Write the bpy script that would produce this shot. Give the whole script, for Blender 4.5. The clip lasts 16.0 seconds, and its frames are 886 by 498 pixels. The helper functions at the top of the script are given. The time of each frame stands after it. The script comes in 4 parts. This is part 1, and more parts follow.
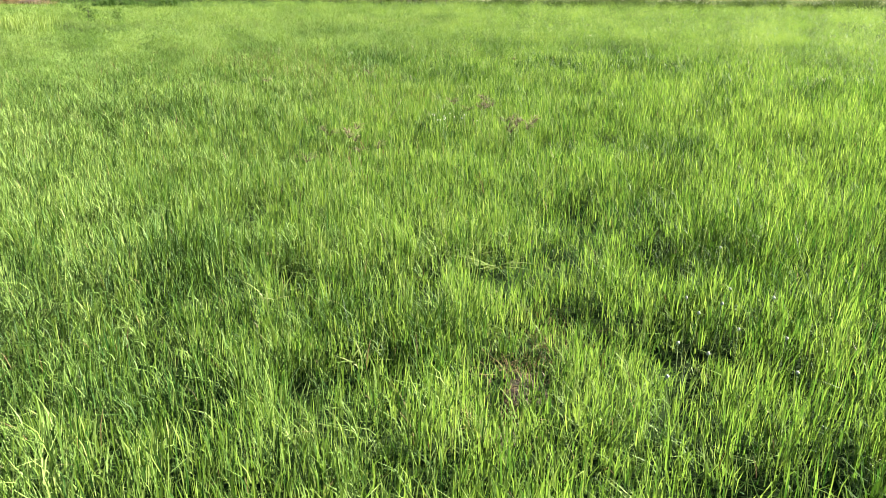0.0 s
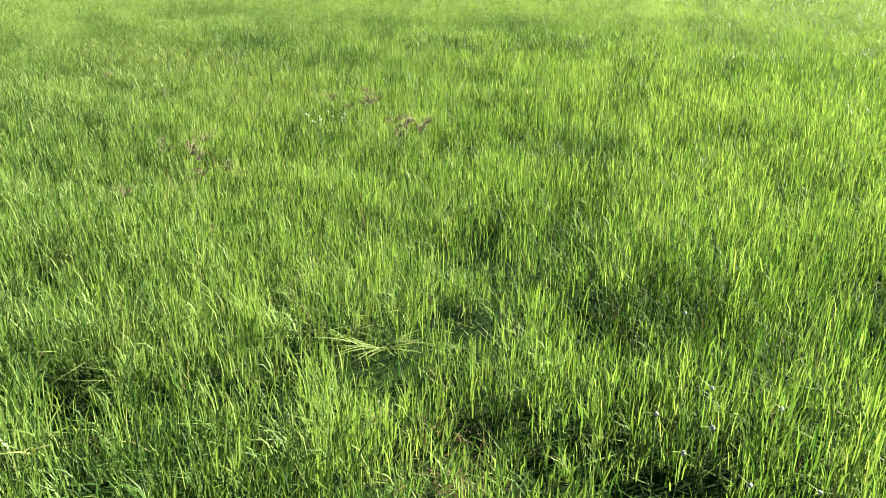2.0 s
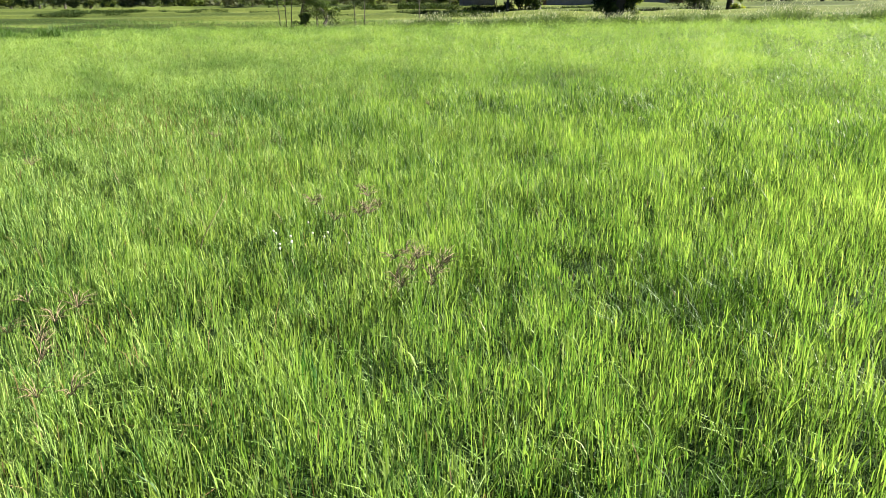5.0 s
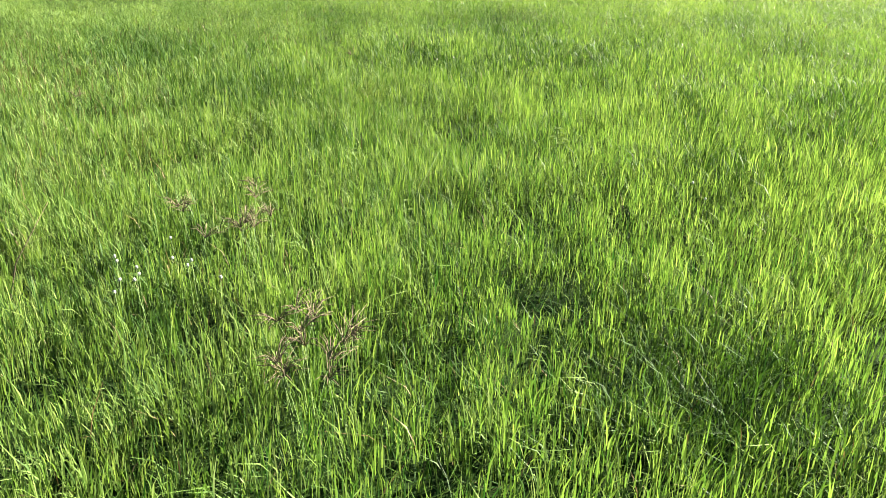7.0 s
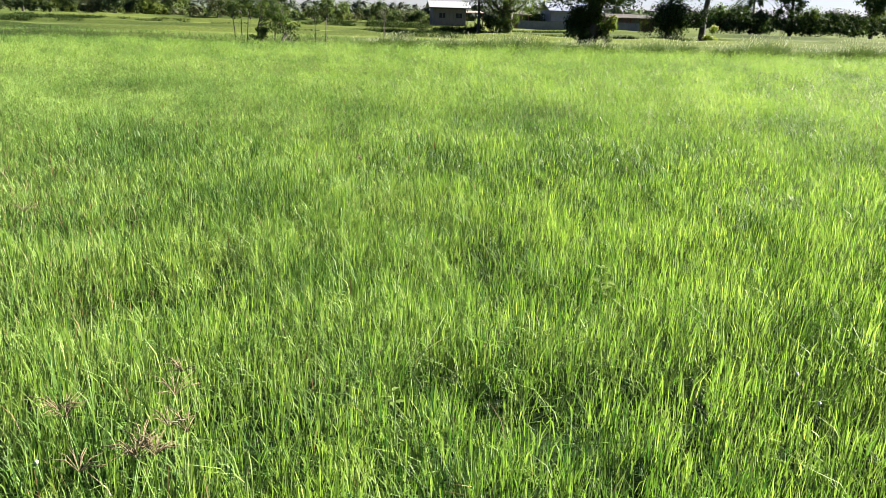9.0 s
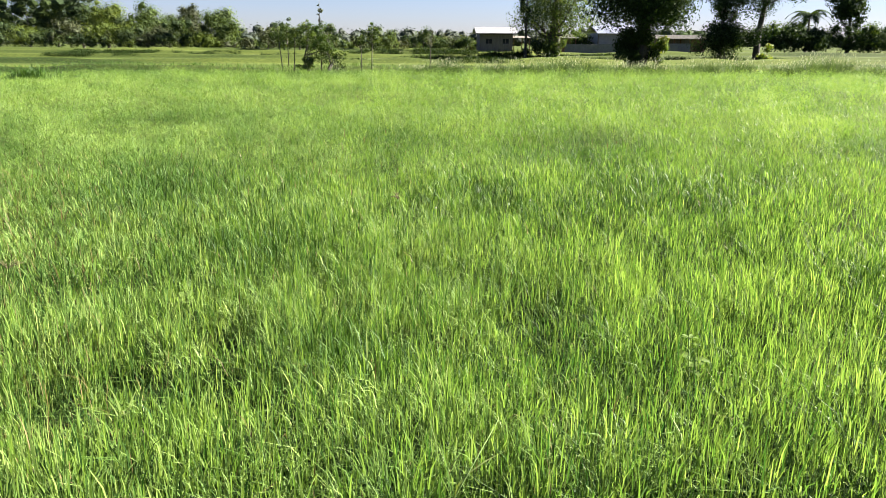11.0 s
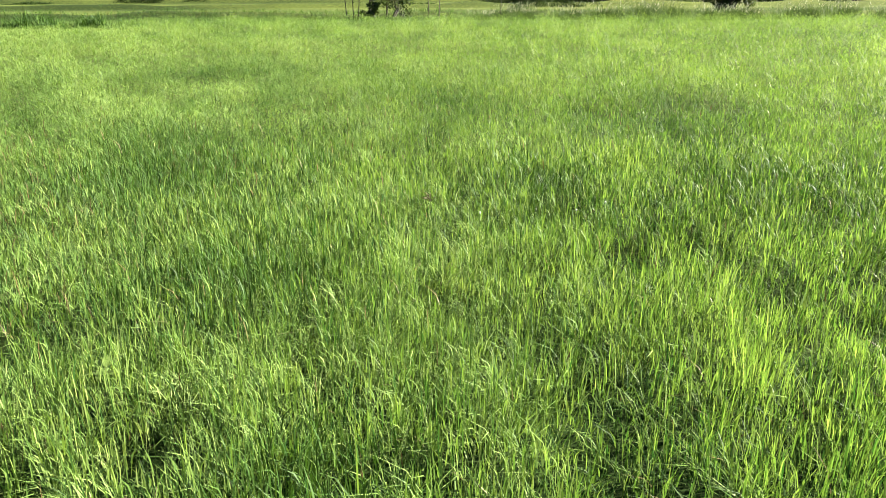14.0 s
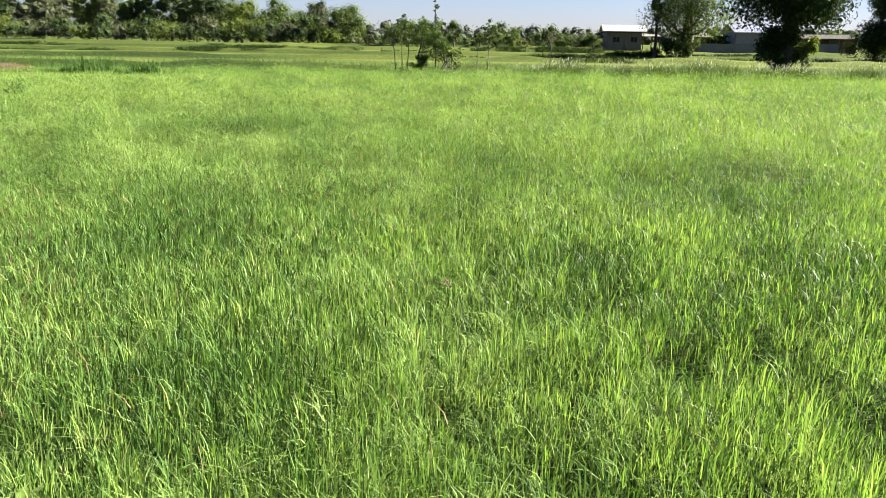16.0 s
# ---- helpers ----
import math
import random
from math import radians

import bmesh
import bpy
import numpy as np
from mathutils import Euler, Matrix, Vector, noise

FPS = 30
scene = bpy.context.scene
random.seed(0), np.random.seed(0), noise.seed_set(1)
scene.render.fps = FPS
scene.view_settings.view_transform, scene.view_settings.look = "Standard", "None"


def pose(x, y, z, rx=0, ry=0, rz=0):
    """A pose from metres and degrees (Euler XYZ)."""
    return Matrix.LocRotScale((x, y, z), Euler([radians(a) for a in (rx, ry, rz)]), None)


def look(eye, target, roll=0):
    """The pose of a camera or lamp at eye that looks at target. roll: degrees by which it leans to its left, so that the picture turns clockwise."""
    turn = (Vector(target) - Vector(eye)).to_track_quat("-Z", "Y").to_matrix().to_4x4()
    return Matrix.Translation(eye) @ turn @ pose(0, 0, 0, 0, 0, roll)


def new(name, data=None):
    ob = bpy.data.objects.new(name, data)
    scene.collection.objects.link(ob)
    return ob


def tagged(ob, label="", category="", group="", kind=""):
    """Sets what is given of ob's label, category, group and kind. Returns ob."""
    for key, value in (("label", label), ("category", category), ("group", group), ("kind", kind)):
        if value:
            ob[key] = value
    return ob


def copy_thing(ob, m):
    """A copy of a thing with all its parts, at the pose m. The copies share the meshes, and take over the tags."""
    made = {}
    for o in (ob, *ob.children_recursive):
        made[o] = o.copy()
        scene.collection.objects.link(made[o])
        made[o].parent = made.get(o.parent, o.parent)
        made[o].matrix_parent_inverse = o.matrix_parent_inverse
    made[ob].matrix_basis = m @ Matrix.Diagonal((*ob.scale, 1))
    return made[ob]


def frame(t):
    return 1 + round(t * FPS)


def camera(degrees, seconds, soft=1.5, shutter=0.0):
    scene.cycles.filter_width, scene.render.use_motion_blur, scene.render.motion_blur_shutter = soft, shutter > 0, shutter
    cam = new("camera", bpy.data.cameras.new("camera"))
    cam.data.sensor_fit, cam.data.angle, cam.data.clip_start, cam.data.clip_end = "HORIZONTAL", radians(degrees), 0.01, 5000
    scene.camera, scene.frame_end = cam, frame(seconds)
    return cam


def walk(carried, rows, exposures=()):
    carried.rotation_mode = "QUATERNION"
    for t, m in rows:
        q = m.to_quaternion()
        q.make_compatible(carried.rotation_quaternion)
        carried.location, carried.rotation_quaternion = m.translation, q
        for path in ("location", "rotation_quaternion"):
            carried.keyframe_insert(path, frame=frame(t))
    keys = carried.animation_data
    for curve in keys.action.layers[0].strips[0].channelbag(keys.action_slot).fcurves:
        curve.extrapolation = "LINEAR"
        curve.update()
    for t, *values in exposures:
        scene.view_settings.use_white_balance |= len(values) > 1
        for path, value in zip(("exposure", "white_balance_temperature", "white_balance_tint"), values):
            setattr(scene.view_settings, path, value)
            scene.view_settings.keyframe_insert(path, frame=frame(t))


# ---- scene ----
cam = camera(60.1, 16.0, soft=0.85)

PATH = [
    (0, (0.429, 0.207, 1.53), (0.442, 2.09, 0.857), 0.6),
    (0.5, (0.419, 0.466, 1.539), (0.525, 2.335, 0.833), 0.1),
    (1, (0.483, 0.729, 1.525), (0.646, 2.586, 0.801), -0.8),
    (1.5, (0.593, 1.047, 1.519), (0.77, 2.905, 0.801), -1.3),
    (2, (0.611, 1.367, 1.49), (0.867, 3.213, 0.764), 0.2),
    (2.5, (0.656, 1.68, 1.477), (0.936, 3.518, 0.742), 0.1),
    (3, (0.812, 2.073, 1.472), (0.991, 3.919, 0.725), -0.4),
    (3.5, (0.826, 2.314, 1.472), (0.896, 4.162, 0.711), -0.5),
    (4, (0.778, 2.663, 1.488), (0.861, 4.529, 0.772), -1.1),
    (4.5, (0.852, 3.019, 1.477), (0.998, 4.907, 0.834), -1.1),
    (4.7, (0.883, 3.162, 1.492), (1.034, 5.058, 0.874), -0.9),
    (6.8, (1.096, 4.426, 1.482), (1.463, 6.227, 0.692), 0.9),
    (7, (1.113, 4.537, 1.477), (1.444, 6.35, 0.7), 1.1),
    (7.5, (1.128, 4.905, 1.492), (1.449, 6.737, 0.756), 1.6),
    (8, (1.208, 5.192, 1.484), (1.524, 7.041, 0.79), 1.5),
    (8.5, (1.318, 5.5, 1.49), (1.593, 7.376, 0.855), 1.9),
    (8.7, (1.35, 5.548, 1.503), (1.617, 7.433, 0.891), 1.9),
    (10.8, (1.459, 6.225, 1.474), (1.634, 8.149, 0.954), 0.4),
    (11, (1.483, 6.345, 1.463), (1.618, 8.27, 0.94), 0.3),
    (11.5, (1.554, 6.62, 1.538), (1.493, 8.548, 1.006), 0.2),
    (12, (1.541, 6.777, 1.525), (1.402, 8.689, 0.953), -0.4),
    (12.5, (1.476, 7.035, 1.504), (1.434, 8.928, 0.86), -1.5),
    (13, (1.508, 7.267, 1.482), (1.562, 9.146, 0.801), -0.9),
    (13.5, (1.674, 7.563, 1.497), (1.708, 9.45, 0.836), -0.3),
    (14, (1.709, 7.691, 1.502), (1.661, 9.581, 0.847), -0.3),
    (14.5, (1.721, 7.925, 1.509), (1.702, 9.822, 0.875), 0.9),
    (15, (1.741, 8.163, 1.512), (1.84, 10.074, 0.93), 1.0),
    (15.5, (1.808, 8.293, 1.51), (1.791, 10.216, 0.96), 0.8),
    (16, (1.797, 8.33, 1.511), (1.633, 10.251, 0.978), 0.8),
]
walk(cam, [(t, look(eye, target, roll)) for t, eye, target, roll in PATH], exposures=[(0.0, 3.47), (16.0, 3.47)])

# ---- light ----
SUN_AZ, SUN_EL = 76.0, 36.0          # degrees to the right of +y, and above the horizon
world = bpy.data.worlds.new("sky_world")
scene.world = world
world.use_nodes = True
wn = world.node_tree.nodes
sky = wn.new("ShaderNodeTexSky")
sky.sky_type, sky.sun_disc = "NISHITA", False
sky.sun_elevation, sky.sun_rotation = radians(SUN_EL), radians(SUN_AZ)
sky.air_density, sky.dust_density, sky.ozone_density = 1.0, 0.2, 3.0
wn["Background"].inputs["Strength"].default_value = 0.0123
haze = wn.new("ShaderNodeMix")
haze.data_type, haze.blend_type = "RGBA", "MULTIPLY"
haze.inputs["Factor"].default_value = 1
haze.inputs["B"].default_value = (0.80, 0.83, 1.17, 1)
world.node_tree.links.new(sky.outputs[0], haze.inputs["A"])
world.node_tree.links.new(haze.outputs["Result"], wn["Background"].inputs["Color"])
sun_data = bpy.data.lights.new("sun", "SUN")
sun_data.energy, sun_data.angle, sun_data.color = 5.0, radians(0.53), (1.0, 0.94, 0.82)
sun = new("sun", sun_data)
toward = Vector((math.sin(radians(SUN_AZ)) * math.cos(radians(SUN_EL)), math.cos(radians(SUN_AZ)) * math.cos(radians(SUN_EL)), math.sin(radians(SUN_EL))))
sun.matrix_world = look(toward * 60, (0, 0, 0))


# ---- materials ----
def material(name):
    m = bpy.data.materials.new(name)
    m.use_nodes = True
    m.node_tree.nodes.clear()
    out = m.node_tree.nodes.new("ShaderNodeOutputMaterial")
    return m, m.node_tree.nodes, m.node_tree.links, out


DEPTH = 0.76          # scales all base colours; lower values with more exposure deepen the shadows


def ramp_node(nodes, stops):
    r = nodes.new("ShaderNodeValToRGB")
    while len(r.color_ramp.elements) < len(stops):
        r.color_ramp.elements.new(0.5)
    for e, (p, c) in zip(r.color_ramp.elements, stops):
        e.position, e.color = p, (*(v * DEPTH for v in c), 1)
    return r


def leaf_material(name, stops, through_tint=(1.5, 1.55, 0.55), share=0.45, gloss=0.35, rough=0.42, patch=0.0, patch_scale=0.4):
    """Thin leaf: reflects and lets light through. Colour runs over the blade's tone, with soft patches over the field.
    """
    m, nodes, links, out = material(name)
    tone = nodes.new("ShaderNodeAttribute")
    tone.attribute_name = "tone"
    value = tone.outputs["Fac"]
    if patch:
        geo = nodes.new("ShaderNodeNewGeometry")
        tex = nodes.new("ShaderNodeTexNoise")
        tex.inputs["Scale"].default_value, tex.inputs["Detail"].default_value = patch_scale, 3
        links.new(geo.outputs["Position"], tex.inputs["Vector"])
        mad = nodes.new("ShaderNodeMath")
        mad.operation = "MULTIPLY_ADD"
        mad.inputs[1].default_value, mad.inputs[2].default_value = patch, -0.5 * patch
        links.new(tex.outputs["Fac"], mad.inputs[0])
        add = nodes.new("ShaderNodeMath")
        add.operation, add.use_clamp = "ADD", True
        links.new(mad.outputs[0], add.inputs[0])
        links.new(value, add.inputs[1])
        value = add.outputs[0]
    ramp = ramp_node(nodes, stops)
    links.new(value, ramp.inputs[0])
    face = nodes.new("ShaderNodeBsdfPrincipled")
    face.inputs["Roughness"].default_value = rough
    face.inputs["Specular IOR Level"].default_value = gloss
    links.new(ramp.outputs[0], face.inputs["Base Color"])
    tint = nodes.new("ShaderNodeMix")
    tint.data_type, tint.blend_type = "RGBA", "MULTIPLY"
    tint.inputs["Factor"].default_value = 1
    links.new(ramp.outputs[0], tint.inputs["A"])
    tint.inputs["B"].default_value = (*through_tint, 1)
    back = nodes.new("ShaderNodeBsdfTranslucent")
    links.new(tint.outputs["Result"], back.inputs["Color"])
    mix = nodes.new("ShaderNodeMixShader")
    mix.inputs[0].default_value = share
    links.new(face.outputs[0], mix.inputs[1])
    links.new(back.outputs[0], mix.inputs[2])
    links.new(mix.outputs[0], out.inputs["Surface"])
    return m


def solid_material(name, stops, scale=6.0, rough=0.8, bump=0.3, detail=6, stretch=(1, 1, 1), gloss=0.3, metal=0.0):
    """Opaque surface with colour at two scales and fine relief."""
    m, nodes, links, out = material(name)
    co = nodes.new("ShaderNodeTexCoord")
    mapping = nodes.new("ShaderNodeMapping")
    mapping.inputs["Scale"].default_value = stretch
    links.new(co.outputs["Object"], mapping.inputs["Vector"])
    big = nodes.new("ShaderNodeTexNoise")
    big.inputs["Scale"].default_value, big.inputs["Detail"].default_value = scale * 0.2, 3
    fine = nodes.new("ShaderNodeTexNoise")
    fine.inputs["Scale"].default_value, fine.inputs["Detail"].default_value = scale, detail
    for tex in (big, fine):
        links.new(mapping.outputs[0], tex.inputs["Vector"])
    add = nodes.new("ShaderNodeMix")
    add.inputs["Factor"].default_value = 0.5
    links.new(big.outputs["Fac"], add.inputs["A"])
    links.new(fine.outputs["Fac"], add.inputs["B"])
    ramp = ramp_node(nodes, stops)
    links.new(add.outputs["Result"], ramp.inputs[0])
    face = nodes.new("ShaderNodeBsdfPrincipled")
    face.inputs["Roughness"].default_value, face.inputs["Metallic"].default_value = rough, metal
    face.inputs["Specular IOR Level"].default_value = gloss
    links.new(ramp.outputs[0], face.inputs["Base Color"])
    if bump:
        b = nodes.new("ShaderNodeBump")
        b.inputs["Strength"].default_value, b.inputs["Distance"].default_value = bump, 0.05
        links.new(fine.outputs["Fac"], b.inputs["Height"])
        links.new(b.outputs[0], face.inputs["Normal"])
    links.new(face.outputs[0], out.inputs["Surface"])
    return m


RICE = leaf_material("rice_leaf", [(0.0, (0.020, 0.060, 0.012)), (0.35, (0.079, 0.138, 0.029)), (0.75, (0.140, 0.207, 0.047)), (1.0, (0.196, 0.255, 0.074))], through_tint=(1.28, 1.4, 0.75), share=0.40, gloss=0.07, rough=0.46, patch=0.8, patch_scale=0.4)
WEED = leaf_material("fine_weed_leaf", [(0.0, (0.026, 0.058, 0.013)), (0.5, (0.093, 0.158, 0.035)), (1.0, (0.184, 0.252, 0.076))], through_tint=(1.3, 1.35, 0.65), share=0.3, gloss=0.07, rough=0.46, patch=0.6, patch_scale=0.6)
SEDGE = leaf_material("dark_sedge_leaf", [(0.0, (0.014, 0.036, 0.007)), (0.6, (0.039, 0.084, 0.015)), (1.0, (0.074, 0.130, 0.029))], through_tint=(1.3, 1.35, 0.6), share=0.28, gloss=0.08, rough=0.5)
DRY = leaf_material("dry_leaf", [(0.0, (0.05, 0.03, 0.015)), (0.5, (0.10, 0.07, 0.03)), (1.0, (0.19, 0.15, 0.075))], through_tint=(1.2, 1.1, 0.8), share=0.2, gloss=0.1)
# near-black weeds: the shade along distant banks is put into the leaf colour
SHADED_WEED = leaf_material("shaded_weed_leaf", [(0.0, (0.006, 0.013, 0.004)), (0.6, (0.017, 0.032, 0.008)), (1.0, (0.042, 0.066, 0.017))], through_tint=(1.3, 1.35, 0.6), share=0.2, gloss=0.04, rough=0.6)
SAPLING = leaf_material("sapling_leaf", [(0.0, (0.012, 0.026, 0.006)), (0.5, (0.032, 0.054, 0.011)), (1.0, (0.085, 0.115, 0.022))], share=0.35, gloss=0.1, rough=0.5)
PLUME = leaf_material("plume_leaf", [(0.0, (0.035, 0.06, 0.018)), (0.5, (0.080, 0.112, 0.040)), (1.0, (0.36, 0.37, 0.29))], through_tint=(1.2, 1.2, 0.8), share=0.4, gloss=0.06, rough=0.6)
PALE = leaf_material("pale_leaf", [(0.0, (0.065, 0.11, 0.022)), (0.6, (0.11, 0.155, 0.04)), (1.0, (0.175, 0.195, 0.08))], share=0.35, gloss=0.15)
WOOD_OLIVE = leaf_material("olive_wood_leaf", [(0.0, (0.036, 0.052, 0.012)), (0.5, (0.066, 0.090, 0.022)), (1.0, (0.115, 0.14, 0.035))], share=0.38, gloss=0.03, rough=0.7)
WOOD_GREEN = leaf_material("wood_leaf", [(0.0, (0.022, 0.038, 0.014)), (0.5, (0.056, 0.080, 0.028)), (1.0, (0.095, 0.125, 0.042))], share=0.38, gloss=0.03, rough=0.7)
WOOD_DARK = leaf_material("dark_wood_leaf", [(0.0, (0.013, 0.024, 0.012)), (0.5, (0.038, 0.056, 0.025)), (1.0, (0.070, 0.094, 0.036))], share=0.38, gloss=0.03, rough=0.7)
TREE_GREEN = leaf_material("tree_leaf", [(0.0, (0.013, 0.028, 0.008)), (0.5, (0.034, 0.058, 0.014)), (1.0, (0.07, 0.102, 0.022))], share=0.24, gloss=0.03, rough=0.7)
# darkened leaf colour carries the shade of trees standing against the sun
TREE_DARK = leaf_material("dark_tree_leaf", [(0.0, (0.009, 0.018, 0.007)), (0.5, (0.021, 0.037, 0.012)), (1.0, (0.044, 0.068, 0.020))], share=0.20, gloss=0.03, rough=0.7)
TREE_DUSTY = leaf_material("dusty_tree_leaf", [(0.0, (0.026, 0.033, 0.019)), (0.5, (0.052, 0.060, 0.033)), (1.0, (0.088, 0.096, 0.052))], share=0.2, gloss=0.03, rough=0.7)
# lighter and yellower: sunlight on the shrubs is put into the leaf colour
TREE_SUNLIT = leaf_material("sunlit_leaf", [(0.0, (0.03, 0.052, 0.008)), (0.5, (0.07, 0.10, 0.013)), (1.0, (0.13, 0.15, 0.022))], share=0.45, gloss=0.2)
# greyer and bluer green, with the haze of distance put into the colour
HAZY_GREEN = leaf_material("hazy_far_leaf", [(0.0, (0.014, 0.021, 0.019)), (0.5, (0.034, 0.044, 0.033)), (1.0, (0.050, 0.060, 0.042))], share=0.2, gloss=0.1, rough=0.7)
BARK = solid_material("bark", [(0.3, (0.015, 0.013, 0.010)), (0.7, (0.05, 0.042, 0.033))], scale=14, stretch=(1, 1, 0.25), bump=0.7)
PALE_BARK = solid_material("pale_bark", [(0.3, (0.022, 0.019, 0.015)), (0.7, (0.06, 0.054, 0.042))], scale=14, stretch=(1, 1, 0.25), bump=0.5)
SOIL = solid_material("red_soil", [(0.3, (0.014, 0.010, 0.006)), (0.7, (0.050, 0.032, 0.020))], scale=5, bump=0.8)
SAND = solid_material("dry_dirt", [(0.3, (0.11, 0.08, 0.055)), (0.7, (0.19, 0.15, 0.11))], scale=4, bump=0.5)
PLANK = solid_material("weathered_board", [(0.3, (0.082, 0.070, 0.058)), (0.7, (0.165, 0.145, 0.122))], scale=9, stretch=(4, 4, 0.4), bump=0.4)
CONCRETE = solid_material("concrete_block", [(0.3, (0.09, 0.09, 0.085)), (0.7, (0.17, 0.165, 0.16))], scale=5, bump=0.3)
CREAM = solid_material("faded_cream_paint", [(0.3, (0.16, 0.165, 0.16)), (0.7, (0.25, 0.25, 0.24))], scale=3, bump=0.1)
ZINC = solid_material("zinc_sheet", [(0.3, (0.20, 0.20, 0.205)), (0.7, (0.30, 0.30, 0.305))], scale=2, rough=0.42, bump=0.05, metal=0.35)
BLUE_ZINC = solid_material("bluish_zinc_sheet", [(0.3, (0.15, 0.17, 0.22)), (0.7, (0.24, 0.26, 0.31))], scale=2, rough=0.4, bump=0.05, metal=0.3)
RUST = solid_material("rusty_sheet", [(0.3, (0.05, 0.02, 0.013)), (0.7, (0.12, 0.05, 0.03))], scale=4, bump=0.3)
TIMBER = solid_material("raw_timber", [(0.3, (0.07, 0.04, 0.02)), (0.7, (0.16, 0.09, 0.05))], scale=8, stretch=(0.3, 3, 3), bump=0.3)
DARK_INTERIOR = solid_material("dark_interior_sheet", [(0.3, (0.012, 0.013, 0.014)), (0.7, (0.03, 0.03, 0.032))], scale=2, rough=0.35, bump=0, gloss=0.06)
SEED = solid_material("brown_seed_head", [(0.3, (0.056, 0.044, 0.020)), (0.7, (0.130, 0.102, 0.050))], scale=60, bump=0.4)
PETAL = solid_material("white_flower_head", [(0.3, (0.28, 0.30, 0.24)), (0.7, (0.42, 0.43, 0.37))], scale=200, bump=0.4)
STALK = solid_material("green_stalk", [(0.3, (0.08, 0.14, 0.03)), (0.7, (0.15, 0.22, 0.06))], scale=40, bump=0.2)


def ground_material():
    m, nodes, links, out = material("field_ground")
    geo = nodes.new("ShaderNodeNewGeometry")
    sep = nodes.new("ShaderNodeSeparateXYZ")
    links.new(geo.outputs["Position"], sep.inputs[0])
    big = nodes.new("ShaderNodeTexNoise")
    big.inputs["Scale"].default_value, big.inputs["Detail"].default_value = 0.12, 5
    fine = nodes.new("ShaderNodeTexNoise")
    fine.inputs["Scale"].default_value, fine.inputs["Detail"].default_value = 7.0, 8
    for tex in (big, fine):
        links.new(geo.outputs["Position"], tex.inputs["Vector"])
    # plots of differing growth lie in long strips along the banks
    strip = nodes.new("ShaderNodeVectorMath")
    strip.operation = "MULTIPLY"
    strip.inputs[1].default_value = (0.20, 1.1, 1.0)
    links.new(geo.outputs["Position"], strip.inputs[0])
    links.new(strip.outputs[0], big.inputs["Vector"])
    mix = nodes.new("ShaderNodeMix")
    mix.inputs["Factor"].default_value = 0.35
    links.new(big.outputs["Fac"], mix.inputs["A"])
    links.new(fine.outputs["Fac"], mix.inputs["B"])
    green = ramp_node(nodes, [(0.40, (0.012, 0.021, 0.005)), (0.47, (0.030, 0.042, 0.009)), (0.54, (0.045, 0.060, 0.012)), (0.62, (0.076, 0.090, 0.020))])
    # near-black green stands in for the shade in the gaps of the grass
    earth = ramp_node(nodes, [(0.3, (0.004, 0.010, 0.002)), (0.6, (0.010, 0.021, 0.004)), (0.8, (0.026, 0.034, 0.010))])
    for r in (green, earth):
        links.new(mix.outputs["Result"], r.inputs[0])
    # earth under the grass is near-black, shade put into its colour; short green sward further off
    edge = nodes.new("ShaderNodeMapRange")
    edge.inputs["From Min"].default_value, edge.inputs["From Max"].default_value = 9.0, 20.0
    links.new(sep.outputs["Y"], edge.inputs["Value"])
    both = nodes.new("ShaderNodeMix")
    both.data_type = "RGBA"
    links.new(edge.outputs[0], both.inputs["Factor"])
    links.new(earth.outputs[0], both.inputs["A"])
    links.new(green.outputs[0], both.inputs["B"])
    bump = nodes.new("ShaderNodeBump")
    bump.inputs["Strength"].default_value, bump.inputs["Distance"].default_value = 0.35, 0.06
    links.new(fine.outputs["Fac"], bump.inputs["Height"])
    face = nodes.new("ShaderNodeBsdfPrincipled")
    face.inputs["Roughness"].default_value = 0.95
    face.inputs["Specular IOR Level"].default_value = 0.04
    links.new(both.outputs["Result"], face.inputs["Base Color"])
    links.new(bump.outputs[0], face.inputs["Normal"])
    links.new(face.outputs[0], out.inputs["Surface"])
    return m


GROUND = ground_material()


# ---- mesh helpers ----
def mesh_from(name, verts, faces, mat, tone=None, smooth=False):
    """A mesh from an (n, 3) array and one or more (m, k) arrays of corners."""
    me = bpy.data.meshes.new(name)
    groups = faces if isinstance(faces, list) else [faces]
    groups = [np.asarray(g, np.int32) for g in groups if len(g)]
    verts = np.asarray(verts, np.float32)
    me.vertices.add(len(verts))
    me.vertices.foreach_set("co", verts.ravel())
    total = sum(g.size for g in groups)
    me.loops.add(total)
    me.loops.foreach_set("vertex_index", np.concatenate([g.ravel() for g in groups]))
    sizes = np.concatenate([np.full(len(g), g.shape[1]) for g in groups])
    me.polygons.add(len(sizes))
    me.polygons.foreach_set("loop_start", np.concatenate([[0], np.cumsum(sizes)[:-1]]).astype(np.int32))
    me.polygons.foreach_set("use_smooth", np.full(len(sizes), bool(smooth)))
    if tone is not None:
        at = me.attributes.new("tone", "FLOAT", "POINT")
        at.data.foreach_set("value", np.asarray(tone, np.float32))
    me.update(calc_edges=True)
    me.materials.append(mat)
    return me


def part(name, me, parent, label="", at=None):
    ob = new(name, me)
    ob.parent = parent
    if at is not None:
        ob.matrix_basis = at
    if label:
        ob["label"] = label
    return ob


def root(name, x, y, z, label, category, group="", turn=0):
    ob = new(name)
    ob.empty_display_size = 0.1
    ob.matrix_basis = pose(x, y, z, 0, 0, turn)
    return tagged(ob, label, category, group)


